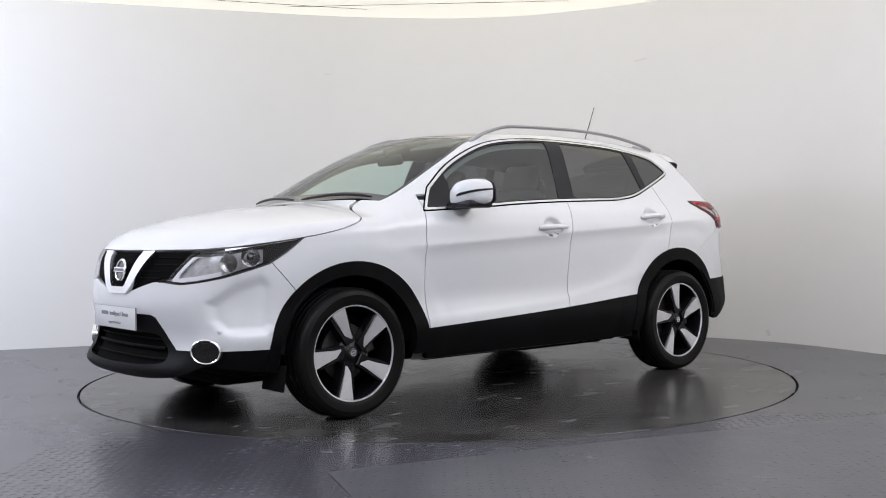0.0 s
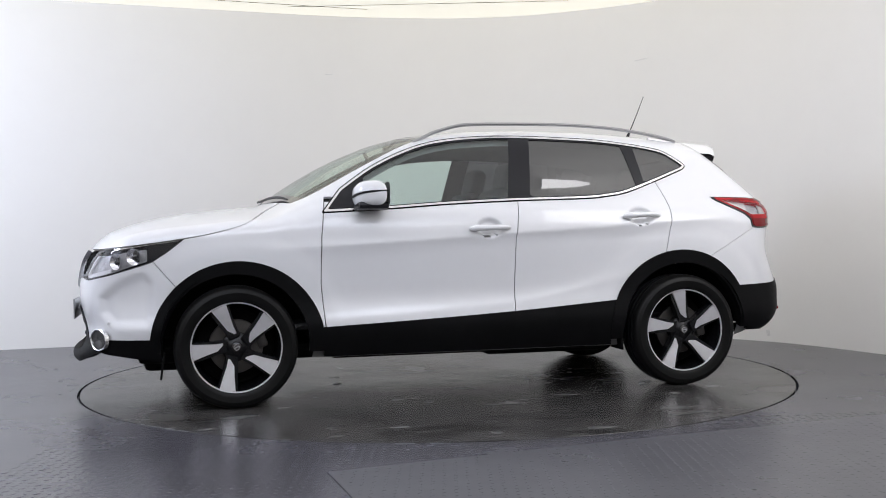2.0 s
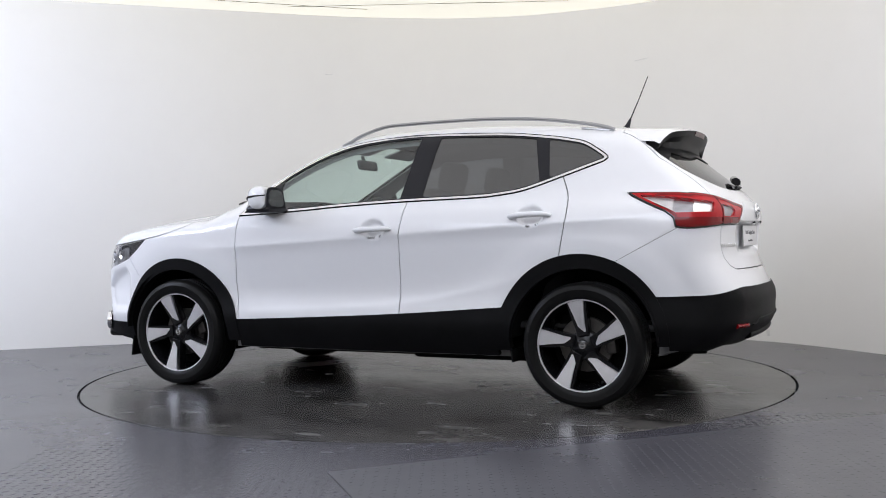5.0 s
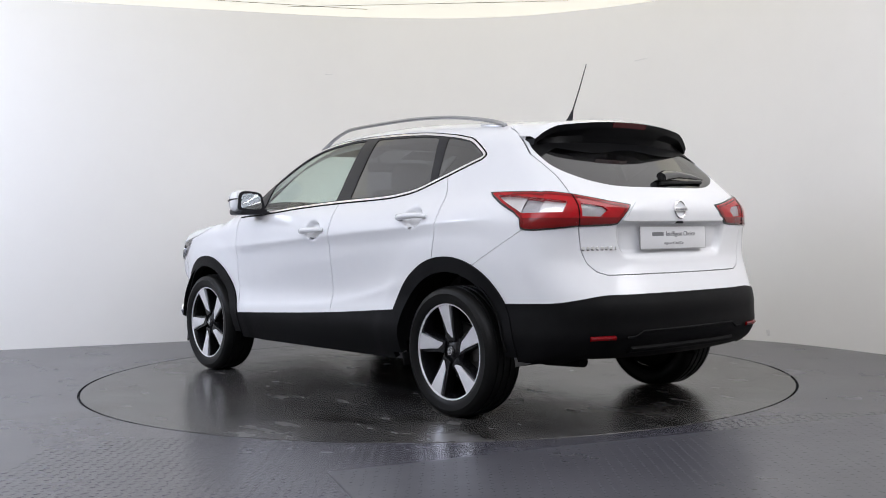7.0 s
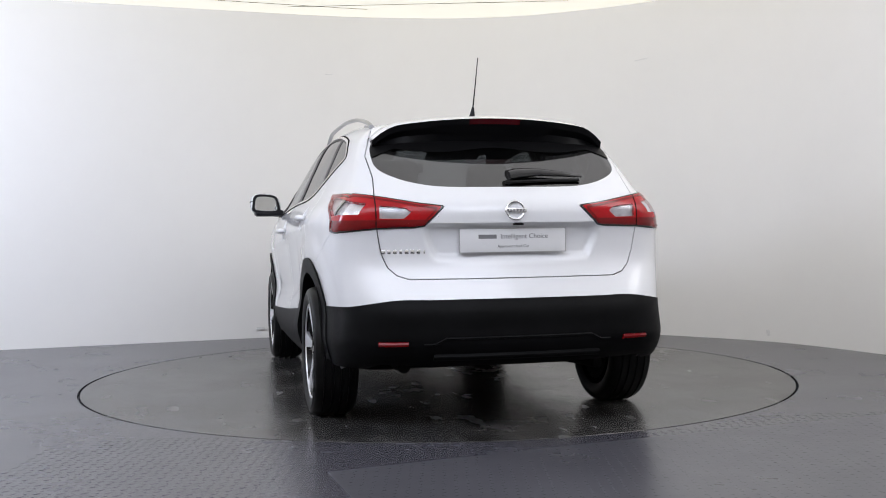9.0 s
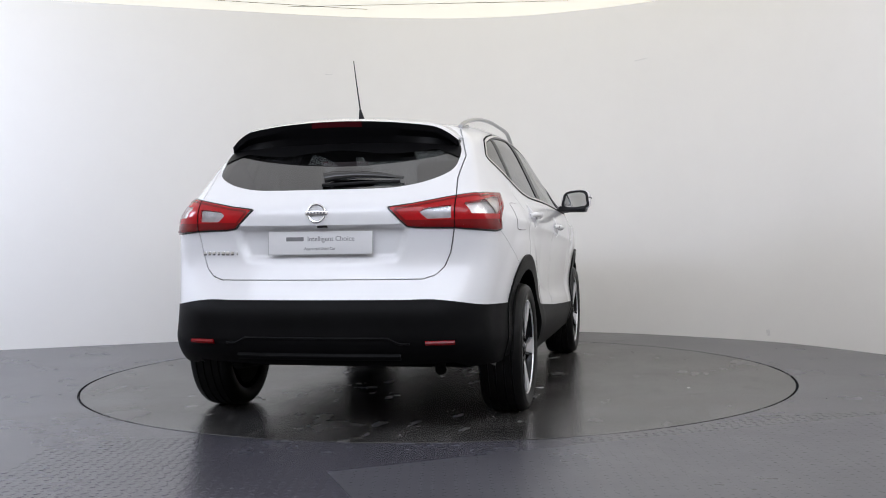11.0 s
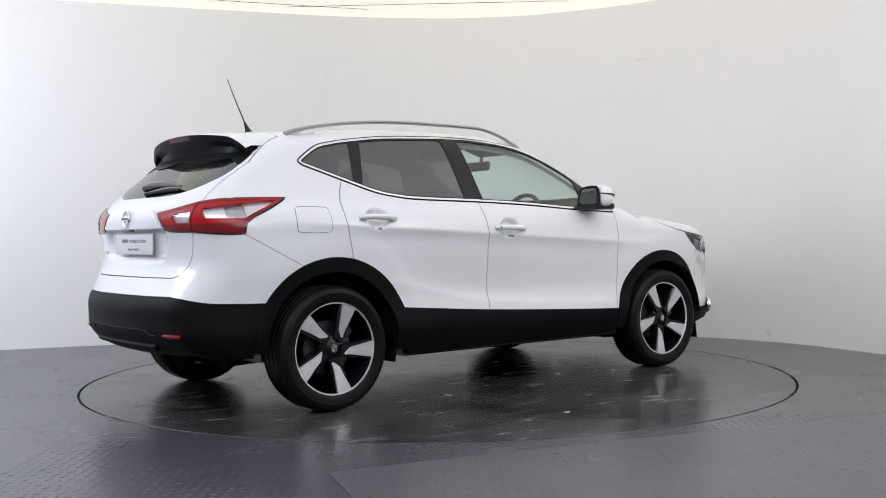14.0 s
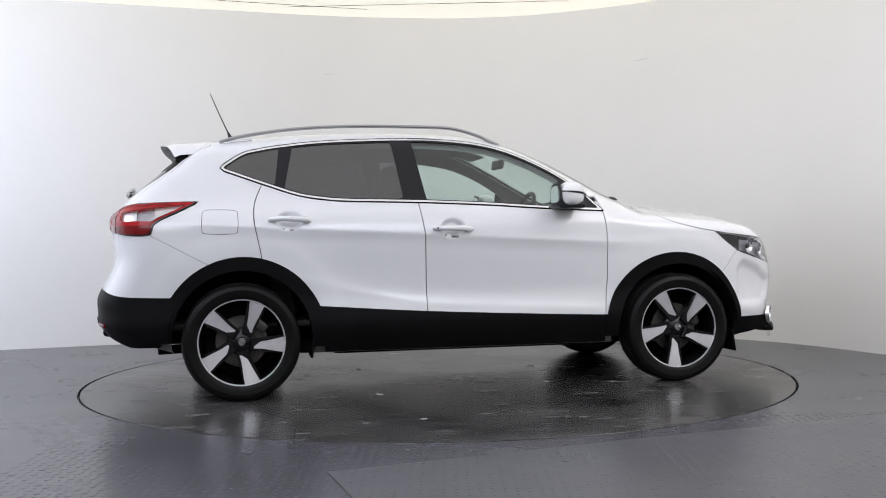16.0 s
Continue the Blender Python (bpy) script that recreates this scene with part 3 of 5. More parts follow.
GRILLE = all_of(yz(polygon([(-1, 0.862), (0.585, 0.872), (0.465, 0.737), (0.36, 0.715), (0.25, 0.69), (0.14, 0.662), (-1, 0.655)])), lambda P: 1.9 - P[:, 0])
TAIL_SIDE = zx(polygon(curve_points([(-1.548, 1.138), (-1.66, 1.142), (-1.78, 1.135), (-1.93, 1.115)], 4, False).tolist() + [(-2.2, 1.05), (-2.2, 0.955), (-1.84, 0.944), (-1.812, 0.950), (-1.800, 1.000), (-1.76, 1.030), (-1.66, 1.075), (-1.58, 1.115)]))
TAIL_REAR = yz(polygon([(0.33, 1.062), (0.45, 1.078), (0.633, 1.112), (0.72, 1.128), (1.0, 1.16), (1.0, 0.93), (0.80, 0.944), (0.65, 0.958), (0.47, 0.962), (0.425, 0.968)]))
TAIL_LAMP = all_of(any_of(all_of(TAIL_SIDE, lambda P: P[:, 0] + 1.5), all_of(TAIL_REAR, lambda P: P[:, 0] + 1.86)), lambda P: P[:, 0] + 1.5, all_of(TAIL_REAR, lambda P: P[:, 2] - 1.2))
TAILGATE = all_of(yz(polygon([(-1, 0.722), (0.50, 0.724), (0.555, 0.742), (0.595, 0.78), (0.622, 0.847), (0.640, 0.95), (0.645, 1.10), (0.632, 1.20), (0.640, 1.32), (0.60, 1.42), (0.50, 1.60), (-1, 1.6)])), lambda P: P[:, 0] + 1.48)
REAR_GLASS = yz(polygon(curve_points([(-0.3, 1.152), (0.0, 1.152), (0.30, 1.154), (0.44, 1.172), (0.54, 1.205), (0.60, 1.245), (0.616, 1.30), (0.600, 1.38), (0.50, 1.45), (0.0, 1.47), (-0.3, 1.47)], 4)))
INTAKE = yz(polygon(curve_points([(-0.3, 0.458), (0.0, 0.458), (0.33, 0.458), (0.41, 0.42), (0.46, 0.35), (0.40, 0.312), (0.0, 0.300), (-0.3, 0.300)], 4)))
GAPW = 0.0026


def car_body(car):
    no_arch = [inverse(ARCH_F(0.462)), inverse(ARCH_R(0.462))]
    above_sill = lambda P: SILL_TOP(P[:, 0]) - P[:, 2] + 0.0
    screen = all_of(lambda P: P[:, 0] - COWL(np.abs(P[:, 1])), lambda P: 0.235 - P[:, 0] - 0.05 * (P[:, 1] / 0.5) ** 2, lambda P: np.abs(P[:, 1]) - WINDSCREEN_SIDE(P[:, 0]), lambda P: 1.05 - P[:, 2])
    # doors
    scoop = lambda cx, cz: (lambda P: -0.030 * np.sin(np.clip(1.7 - 1.7 * (np.hypot((P[:, 0] - cx) / 1.32, P[:, 2] - cz) / 0.060) ** 2, 0, 1) * math.pi / 2) ** 2)
    panel("front_door", PAINT, car, [lambda P: P[:, 2] - 1.118, inset(zx(polygon(DOOR_F)), GAPW), above_sill, inverse(DLO, 0.0)] + no_arch[:1], "pair", label="pearl white front door panel", relief=scoop(-0.10, 0.964))
    panel("rear_door", PAINT, car, [inset(zx(polygon(DOOR_R)), GAPW), above_sill, inverse(DLO, 0.0)] + no_arch[1:], "pair", label="pearl white rear door panel", relief=scoop(-1.045, 1.022))
    # front wing
    panel("front_wing", PAINT, car, [lambda P: 0.30 - P[:, 0], inverse(zx(polygon(DOOR_F)), GAPW), lambda P: P[:, 2] - BONNET_LINE(P[:, 0]) + GAPW, lambda P: 0.78 - P[:, 0],
                                     inverse(screen, 0.002), inverse(HEADLIGHT, GAPW), lambda P: np.maximum(P[:, 0] - 1.60 - 0.85 * (P[:, 2] - 0.62), -1) + GAPW, inverse(ARCH_F(0.462)), above_sill, inverse(DLO)], "pair", label="pearl white front wing")
    # bonnet
    bonnet = all_of(lambda P: BONNET_LINE(P[:, 0]) - P[:, 2] + GAPW, lambda P: COWL(np.abs(P[:, 1])) - P[:, 0] + GAPW, lambda P: 1.0 - P[:, 0])
    panel("bonnet", PAINT, car, [bonnet, inverse(GRILLE, GAPW)], "both", label="pearl white bonnet with raised edges")
    # windscreen and its black cowl
    clear = all_of(screen, lambda P: P[:, 0] - COWL(np.abs(P[:, 1])) + 0.075, lambda P: 0.30 - P[:, 0] - 0.05 * (P[:, 1] / 0.5) ** 2, lambda P: np.abs(P[:, 1]) - WINDSCREEN_SIDE(P[:, 0]) + 0.022)
    panel("windscreen", GLASS_SCREEN, car, [clear], "both", lift=-0.004, depth=0.004, label="clear laminated windscreen")
    panel("windscreen_border", GLOSS_BLACK, car, [screen, inverse(clear)], "both", lift=-0.003, depth=0.006, label="black windscreen border and cowl")
    # roof with glass panel
    roof_glass = all_of(lambda P: P[:, 0] - 0.235, lambda P: -0.98 - P[:, 0], lambda P: np.abs(P[:, 1]) - 0.50, lambda P: 1.4 - P[:, 2])
    panel("roof_glass", ROOF_GLASS, car, [inset(roof_glass, 0.003)], "both", lift=-0.002, depth=0.006, label="dark panoramic roof glass")
    # shell: pillars, roof sides, quarter panels
    upper = all_of(lambda P: P[:, 0] - 1.06, lambda P: np.maximum(1.045 - P[:, 2], np.where(P[:, 0] > 0.84, -(P[:, 2] - BONNET_LINE(P[:, 0]) - GAPW), -1)), any_of(lambda P: 1.30 - P[:, 2], lambda P: np.where(P[:, 2] < 1.15, 0.866, 0.40) - P[:, 0], lambda P: P[:, 0] - SHUT_R(P[:, 2]) + GAPW))
    quarter = all_of(lambda P: P[:, 0] - SHUT_R(P[:, 2]) + GAPW, lambda P: P[:, 2] - 1.34, inverse(ARCH_R(0.462)), lambda P: (-1.550 - (P[:, 2] - 0.80) * 1.85) - P[:, 0] + GAPW, above_sill)
    base = [any_of(upper, quarter), inverse(DLO), inverse(screen, 0.002), inverse(roof_glass), inverse(TAILGATE, GAPW), inverse(TAIL_LAMP, GAPW)]
    panel("body_shell", PAINT, car, base, "both", label="pearl white roof sides, pillars and quarter panels")
    # rear bumper, upper white part
    panel("rear_bumper", PAINT, car, [lambda P: P[:, 0] - (-1.550 - (P[:, 2] - 0.80) * 1.85) + GAPW, lambda P: P[:, 2] - 1.0, lambda P: P[:, 0] + 1.40, inverse(TAILGATE, GAPW), inverse(TAIL_LAMP, GAPW), inverse(REAR_BLACK), inverse(ARCH_R(0.462))], "both", label="pearl white rear bumper")
    panel("rear_bumper_lower", PLASTIC, car, [REAR_BLACK, inverse(ARCH_R(0.462)), lambda P: 0.295 + 0.02 * (P[:, 1] / 0.8) ** 2 - P[:, 2]], "both", lift=0.004, depth=0.03, label="black plastic lower rear bumper")
    # tailgate
    recess = yz(polygon(curve_points([(-0.3, 0.985), (0.0, 0.985), (0.37, 0.985), (0.43, 0.95), (0.40, 0.84), (0.33, 0.805), (0.0, 0.80), (-0.3, 0.80)], 4)))
    dent = lambda P: -0.032 * np.clip(-recess(P) / 0.035, 0, 1) ** 2 * (3 - 2 * np.clip(-recess(P) / 0.035, 0, 1))
    panel("tailgate", PAINT, car, [inset(TAILGATE, GAPW), inverse(REAR_GLASS), inverse(TAIL_LAMP, GAPW)], "both", label="pearl white tailgate with plate recess", relief=dent)
    panel("rear_window", GLASS_DARK, car, [REAR_GLASS, lambda P: P[:, 0] + 1.5], "both", lift=-0.003, depth=0.004, label="dark privacy glass rear window")
    # front bumper
    corner = zx(polygon([(1.74, 0.70), (1.80, 0.76), (1.93, 0.715), (2.06, 0.62), (2.05, 0.52), (1.98, 0.445), (1.78, 0.445), (1.74, 0.50)]))
    pocket = lambda P: -0.020 * np.sin(np.clip(-corner(P) / 0.055, 0, 1) * math.pi / 2) ** 2 * np.clip((np.abs(P[:, 1]) - 0.42) / 0.12, 0, 1)
    panel("front_bumper", PAINT, car, [any_of(lambda P: -(P[:, 0] - 1.60 - 0.85 * (P[:, 2] - 0.62)) + GAPW, lambda P: 1.95 - P[:, 0]), lambda P: P[:, 2] - BONNET_LINE(P[:, 0]) + 0.004, inverse(HEADLIGHT, GAPW), inverse(GRILLE), inverse(FRONT_BLACK), inverse(ARCH_F(0.462)), lambda P: 1.5 - P[:, 0]], "both", label="pearl white front bumper with sculpted corners", relief=pocket)
    panel("front_bumper_lower", PLASTIC, car, [FRONT_BLACK, inverse(all_of(INTAKE, lambda P: 1.9 - P[:, 0])), inverse(ARCH_F(0.462)), lambda P: 0.205 - P[:, 2]], "both", lift=0.004, depth=0.03, label="black plastic lower front bumper")
    panel("grille", GAP, car, [GRILLE], "both", lift=-0.018, depth=0.01, label="gloss black front grille")
    panel("headlight", GLASS_LENS, car, [inset(HEADLIGHT, 0.002), inverse(GRILLE)], "pair", lift=0.0, depth=0.02, label="clear swept-back headlight")
    panel("headlight_bowl", SATIN_BLACK, car, [inset(HEADLIGHT, 0.002), inverse(GRILLE)], "pair", lift=-0.03, depth=0.01, label="dark headlight housing")
    # tail lamps
    clear_zone = any_of(zx(polygon([(-1.61, 1.116), (-1.72, 1.110), (-1.86, 1.094), (-1.98, 1.075), (-1.98, 1.026), (-1.81, 1.023), (-1.775, 1.042), (-1.70, 1.074)])),)
    inner_clear = all_of(yz(polygon([(0.485, 1.034), (0.510, 1.052), (0.628, 1.066), (0.628, 1.006), (0.52, 1.004)])), lambda P: P[:, 0] + 1.80)
    cz = any_of(all_of(clear_zone, yz(lambda y, z: 0.662 - y)), inner_clear)
    panel("tail_lamp_edge", GLOSS_BLACK, car, [inset(TAIL_LAMP, 0.0015), inverse(inset(TAIL_LAMP, 0.0065))], "pair", lift=0.006, depth=0.03, label="black edge of the tail lamp", zone=lambda P: (P[:, 0] < -1.40) & (P[:, 2] > 0.85))
    panel("tail_lamp", RED, car, [inset(TAIL_LAMP, 0.0065), inverse(cz), lambda P: 0.9995 - P[:, 2]], "pair", lift=0.007, depth=0.03, label="red tail lamp lens", zone=lambda P: (P[:, 0] < -1.40) & (P[:, 2] > 0.85))
    panel("tail_lamp_lower", RED_DEEP, car, [inset(TAIL_LAMP, 0.0065), inverse(cz), lambda P: P[:, 2] - 0.9995], "pair", lift=0.005, depth=0.03, label="deep red lower part of the tail lamp", zone=lambda P: (P[:, 0] < -1.40) & (P[:, 2] > 0.85))
    chamber = all_of(cz, lambda P: np.abs(P[:, 0] + 1.845) - 0.050)
    rear_corner = lambda P: (P[:, 0] < -1.40) & (P[:, 2] > 0.85)
    panel("tail_lamp_clear", CHROME_SOFT, car, [inset(TAIL_LAMP, 0.0015), cz, inverse(inner_clear), lambda P: -1.795 - P[:, 0]], "pair", lift=-0.010, depth=0.004, label="bright reflector of the clear tail lamp section", zone=rear_corner)
    panel("tail_lamp_clear", CHROME_SOFT, car, [inset(TAIL_LAMP, 0.0015), cz, inverse(inner_clear), lambda P: P[:, 0] + 1.895, lambda P: 0.67 - np.abs(P[:, 1])], "pair", lift=-0.010, depth=0.004, label="bright reflector of the clear tail lamp section", zone=rear_corner)
    panel("tail_lamp_inner", LAMP_GREY, car, [inset(TAIL_LAMP, 0.0015), inner_clear], "pair", lift=-0.006, depth=0.004, label="grey inner tail lamp section", zone=rear_corner)
    panel("bulb_chamber", LAMP_GREY, car, [inset(TAIL_LAMP, 0.0015), chamber, inverse(inner_clear)], "pair", lift=-0.020, depth=0.004, label="grey bulb chamber of the tail lamp", zone=rear_corner)
    panel("tail_lamp_cover", GLASS_LENS, car, [inset(TAIL_LAMP, 0.0015), cz], "pair", lift=0.006, depth=0.003, label="clear tail lamp cover", zone=rear_corner)
    edge_in = inset(TAIL_LAMP, 0.020)
    panel("lamp_guide", RED_DEEP, car, [inset(TAIL_LAMP, 0.012), inverse(edge_in), inverse(cz), lambda P: P[:, 0] + 1.70], "pair", lift=0.0085, depth=0.004, label="dark red light guide line", zone=rear_corner)
    # side windows
    panel("window_trim", CHROME, car, [inset(DLO, 0.001), inverse(inset(DLO, 0.0115))], "pair", lift=0.004, depth=0.012, label="chrome window surround")
    lean = lambda x0, x1: (lambda P: P[:, 0] - (x0 + (x1 - x0) * (P[:, 2] - 1.12) / 0.37))
    gf = all_of(inset(DLO, 0.019), inverse(lean(-0.235, -0.300)), lambda P: P[:, 0] - 0.60 + 0.9 * np.maximum(0, 1.10 - P[:, 2]))
    gr = all_of(inset(DLO, 0.019), lean(-0.372, -0.425), inverse(lean(-1.085, -1.005)))
    gq = all_of(inset(DLO, 0.018), lean(-1.135, -1.085))
    panel("front_window", GLASS_CLEAR, car, [gf], "pair", lift=-0.004, depth=0.003, label="light green tinted front door glass")
    panel("rear_window_side", GLASS_DARK, car, [gr], "pair", lift=-0.004, depth=0.003, label="dark privacy rear door glass")
    panel("quarter_window", GLASS_DARK, car, [gq], "pair", lift=-0.002, depth=0.003, label="dark quarter glass")
    panel("window_pillar", SATIN_BLACK, car, [inset(DLO, 0.013), inverse(gf), inverse(gr), inverse(gq)], "pair", lift=0.0, depth=0.01, label="black window pillars and seals")
    panel("door_seal", GAP, car, [inset(DLO, -0.006), inverse(inset(DLO, 0.0))], "pair", lift=0.0012, depth=0.004, label="thin black seal line round the windows")
    # black cladding
    panel("wheel_arch_trim", PLASTIC, car, [ARCH_F(0.466), inverse(zx(lambda x, z: np.hypot(x - 1.325, z - 0.335) - 0.395)), lambda P: np.where(P[:, 0] < 1.3, 0.30, 0.235) - P[:, 2]], "pair", lift=0.010, depth=0.05, label="black plastic front wheel arch trim")
    panel("wheel_arch_trim", PLASTIC, car, [ARCH_R(0.466), inverse(zx(lambda x, z: np.hypot(x + 1.318, z - 0.345) - 0.395)), lambda P: 0.30 + 0.04 * (P[:, 0] < -1.3) - P[:, 2]], "pair", lift=0.010, depth=0.05, label="black plastic rear wheel arch trim")
    panel("sill_trim", PLASTIC, car, [lambda P: P[:, 2] - SILL_TOP(P[:, 0]), lambda P: P[:, 0] - 0.92, lambda P: -0.93 - P[:, 0], lambda P: 0.265 - P[:, 2], inverse(ARCH_F(0.466)), inverse(ARCH_R(0.466))], "pair", lift=0.006, depth=0.03, label="black plastic sill trim")
    # inner lining
    panel("body_lining", LINING, car, [inverse(inset(DLO, 0.035)), inverse(inset(screen, 0.03)), inverse(inset(REAR_GLASS, 0.02)), inverse(ARCH_F(0.41)), inverse(ARCH_R(0.41)), lambda P: 0.22 - P[:, 2]], "both", lift=-0.036, depth=0.002, label="grey cabin lining")


def build_car():
    car = tagged(new("car"), "pearl white five-door crossover with black lower trim on a turntable", "car")
    car_body(car)
    return car


CAR = build_car()


# ---- things fixed to the body ----
def on_side(x, z, lift=0.0):
    """A point of the left flank and its outward normal."""
    lo, hi = 0.0, 1.2
    for _ in range(40):
        m = (lo + hi) / 2
        lo, hi = (lo, m) if body_field(np.array([[x, m, z]]))[0] > 0 else (m, hi)
    p = np.array([[x, lo, z]])
    n = slope(p)[0]
    return Vector(p[0] + n * lift), Vector(n)


def on_end(y, z, front=True, lift=0.0):
    """A point of the nose or tail and its outward normal."""
    lo, hi = (0.6, 2.5) if front else (-0.6, -2.5)
    for _ in range(40):
        m = (lo + hi) / 2
        lo, hi = (lo, m) if body_field(np.array([[m, y, z]]))[0] > 0 else (m, hi)
    p = np.array([[lo, y, z]])
    n = slope(p)[0]
    return Vector(p[0] + n * lift), Vector(n)


def on_top(x, y, lift=0.0):
    lo, hi = 0.7, 1.9
    for _ in range(40):
        m = (lo + hi) / 2
        lo, hi = (lo, m) if body_field(np.array([[x, y, m]]))[0] > 0 else (m, hi)
    p = np.array([[x, y, lo]])
    n = slope(p)[0]
    return Vector(p[0] + n * lift), Vector(n)


def facing(p, n, up=(0, 0, 1)):
    """A pose at p with local z along n and local y near up."""
    z = Vector(n).normalized()
    x = Vector(up).cross(z).normalized()
    y = z.cross(x)
    m = Matrix((x, y, z)).transposed().to_4x4()
    m.translation = p
    return m


SPOKE = [(-0.045, 0.232), (-0.020, 0.2365), (0.010, 0.2370), (0.040, 0.2345), (0.034, 0.165), (0.029, 0.112), (0.031, 0.058), (0.012, 0.078), (-0.010, 0.102), (-0.024, 0.160)]


def tyre_mesh():
    bm = bmesh.new()
    w = 0.11
    prof = [(0.243, -w + 0.012), (0.262, -w + 0.002), (0.290, -w - 0.002), (0.314, -w + 0.004), (0.327, -w + 0.018)]
    for c in (-0.062, -0.022, 0.022, 0.062):
        prof += [(0.3335, c - 0.006), (0.327, c - 0.004), (0.327, c + 0.004), (0.3335, c + 0.006)]
    prof += [(0.327, w - 0.018), (0.318, w - 0.006), (0.314, w - 0.0035), (0.300, w + 0.001), (0.296, w + 0.0035), (0.290, w + 0.002), (0.270, w + 0.001), (0.262, w - 0.002), (0.250, w - 0.006), (0.243, w - 0.012)]
    lathe(bm, prof, 72)
    # tread blocks: shallow cross cuts
    return bm


def wheels(car):
    first = None
    for sx, sy, ccw in ((1.325, 1, 22.5), (-1.325, 1, 8), (1.325, -1, 29), (-1.325, -1, 49)):
        face = 0.782
        if sy > 0:
            m = Matrix(((-1, 0, 0, sx), (0, 0, 1, face), (0, 1, 0, 0.3335), (0, 0, 0, 1)))
        else:
            m = Matrix(((1, 0, 0, sx), (0, 0, -1, -face), (0, 1, 0, 0.3335), (0, 0, 0, 1)))
        m = m @ pose(0, 0, 0, 0, 0, ccw)
        if first:
            w = copy_thing(first, m)
            continue
        first = w = new("wheel")
        w.parent = car
        w.matrix_basis = m
        tagged(w, "five-spoke black and diamond-cut alloy wheel")
        part("tyre", tyre_mesh(), TYRE_SIDE, w, "black low-profile tyre")
        # barrel and lip
        bm = bmesh.new()
        lathe(bm, [(0.215, -0.10), (0.222, -0.02), (0.229, 0.06), (0.236, 0.088), (0.240, 0.097)], 72)
        part("rim_barrel", bm, RIM_BLACK, w)
        bm = bmesh.new()
        lathe(bm, [(0.2375, 0.094), (0.2395, 0.0995), (0.2465, 0.1005), (0.2505, 0.098), (0.2510, 0.090)], 96)
        part("rim_lip", bm, MACHINED, w, "bright machined rim lip")
        # black hub disc with bolt recesses
        bm = bmesh.new()
        lathe(bm, [(0.0, 0.078), (0.030, 0.078), (0.034, 0.074), (0.062, 0.070), (0.078, 0.058), (0.082, 0.02), (0.0, 0.02)], 40)
        part("hub", bm, RIM_BLACK, w)
        for k in range(5):
            a = pose(0, 0, 0, 0, 0, 72 * k)
            bm = bmesh.new()
            prism(bm, [(x * 1.30 + (0.002 if x > 0 else -0.002), y) for x, y in SPOKE[:4]] + [(0.046, 0.165), (0.044, 0.11), (0.044, 0.05), (-0.022, 0.05), (-0.028, 0.102), (-0.044, 0.165)], 0.060, a @ pose(0, 0, 0.022))
            bmesh.ops.bevel(bm, geom=list(bm.edges), offset=0.003, segments=1, affect="EDGES")
            part("spoke", bm, RIM_BLACK, w, angle=30)
            bm = bmesh.new()
            top = [bm.verts.new(a @ Vector((x, y, 0.081 + 0.068 * max(0, y - 0.06) * 1.3))) for x, y in SPOKE]
            low = [bm.verts.new(a @ Vector((x * 1.06, y, 0.055))) for x, y in SPOKE]
            bm.faces.new(top)
            for i in range(len(SPOKE)):
                j = (i + 1) % len(SPOKE)
                bm.faces.new((top[i], low[i], low[j], top[j]))
            part("spoke_face", bm, MACHINED, w, "bright diamond-cut spoke face", smooth=False)
            bm = bmesh.new()
            b = pose(0, 0, 0, 0, 0, 72 * k + 36)
            lathe(bm, [(0.0, 0.068), (0.007, 0.068), (0.009, 0.064), (0.009, 0.05)], 10, b @ pose(0, 0.05, 0))
            part("wheel_bolt", bm, DISC, w)
        bm = bmesh.new()
        lathe(bm, [(0.0, 0.086), (0.020, 0.085), (0.026, 0.082), (0.028, 0.076)], 32)
        part("centre_cap", bm, GLOSS_BLACK, w)
        bm = bmesh.new()
        lathe(bm, [(0.0125, 0.086), (0.0125, 0.0885), (0.0165, 0.0885), (0.0165, 0.085)], 32)
        box(bm, 0.034, 0.006, 0.003, (0, 0, 0.0875))
        part("cap_emblem", bm, CHROME, w)
        bm = bmesh.new()
        lathe(bm, [(0.07, -0.012), (0.07, 0.012), (0.145, 0.012), (0.147, 0.008), (0.147, -0.008), (0.145, -0.012)], 48)
        part("brake_disc", bm, DISC, w)
        bm = bmesh.new()
        box(bm, 0.06, 0.13, 0.07, (0.135, 0, 0.0), 0.012)
        part("brake_caliper", bm, DISC, w)
        bm = bmesh.new()
        lathe(bm, [(0.0, -0.06), (0.20, -0.06), (0.214, -0.075), (0.214, -0.09), (0.0, -0.09)], 32)
        part("back_plate", bm, DARK, w)
    return first


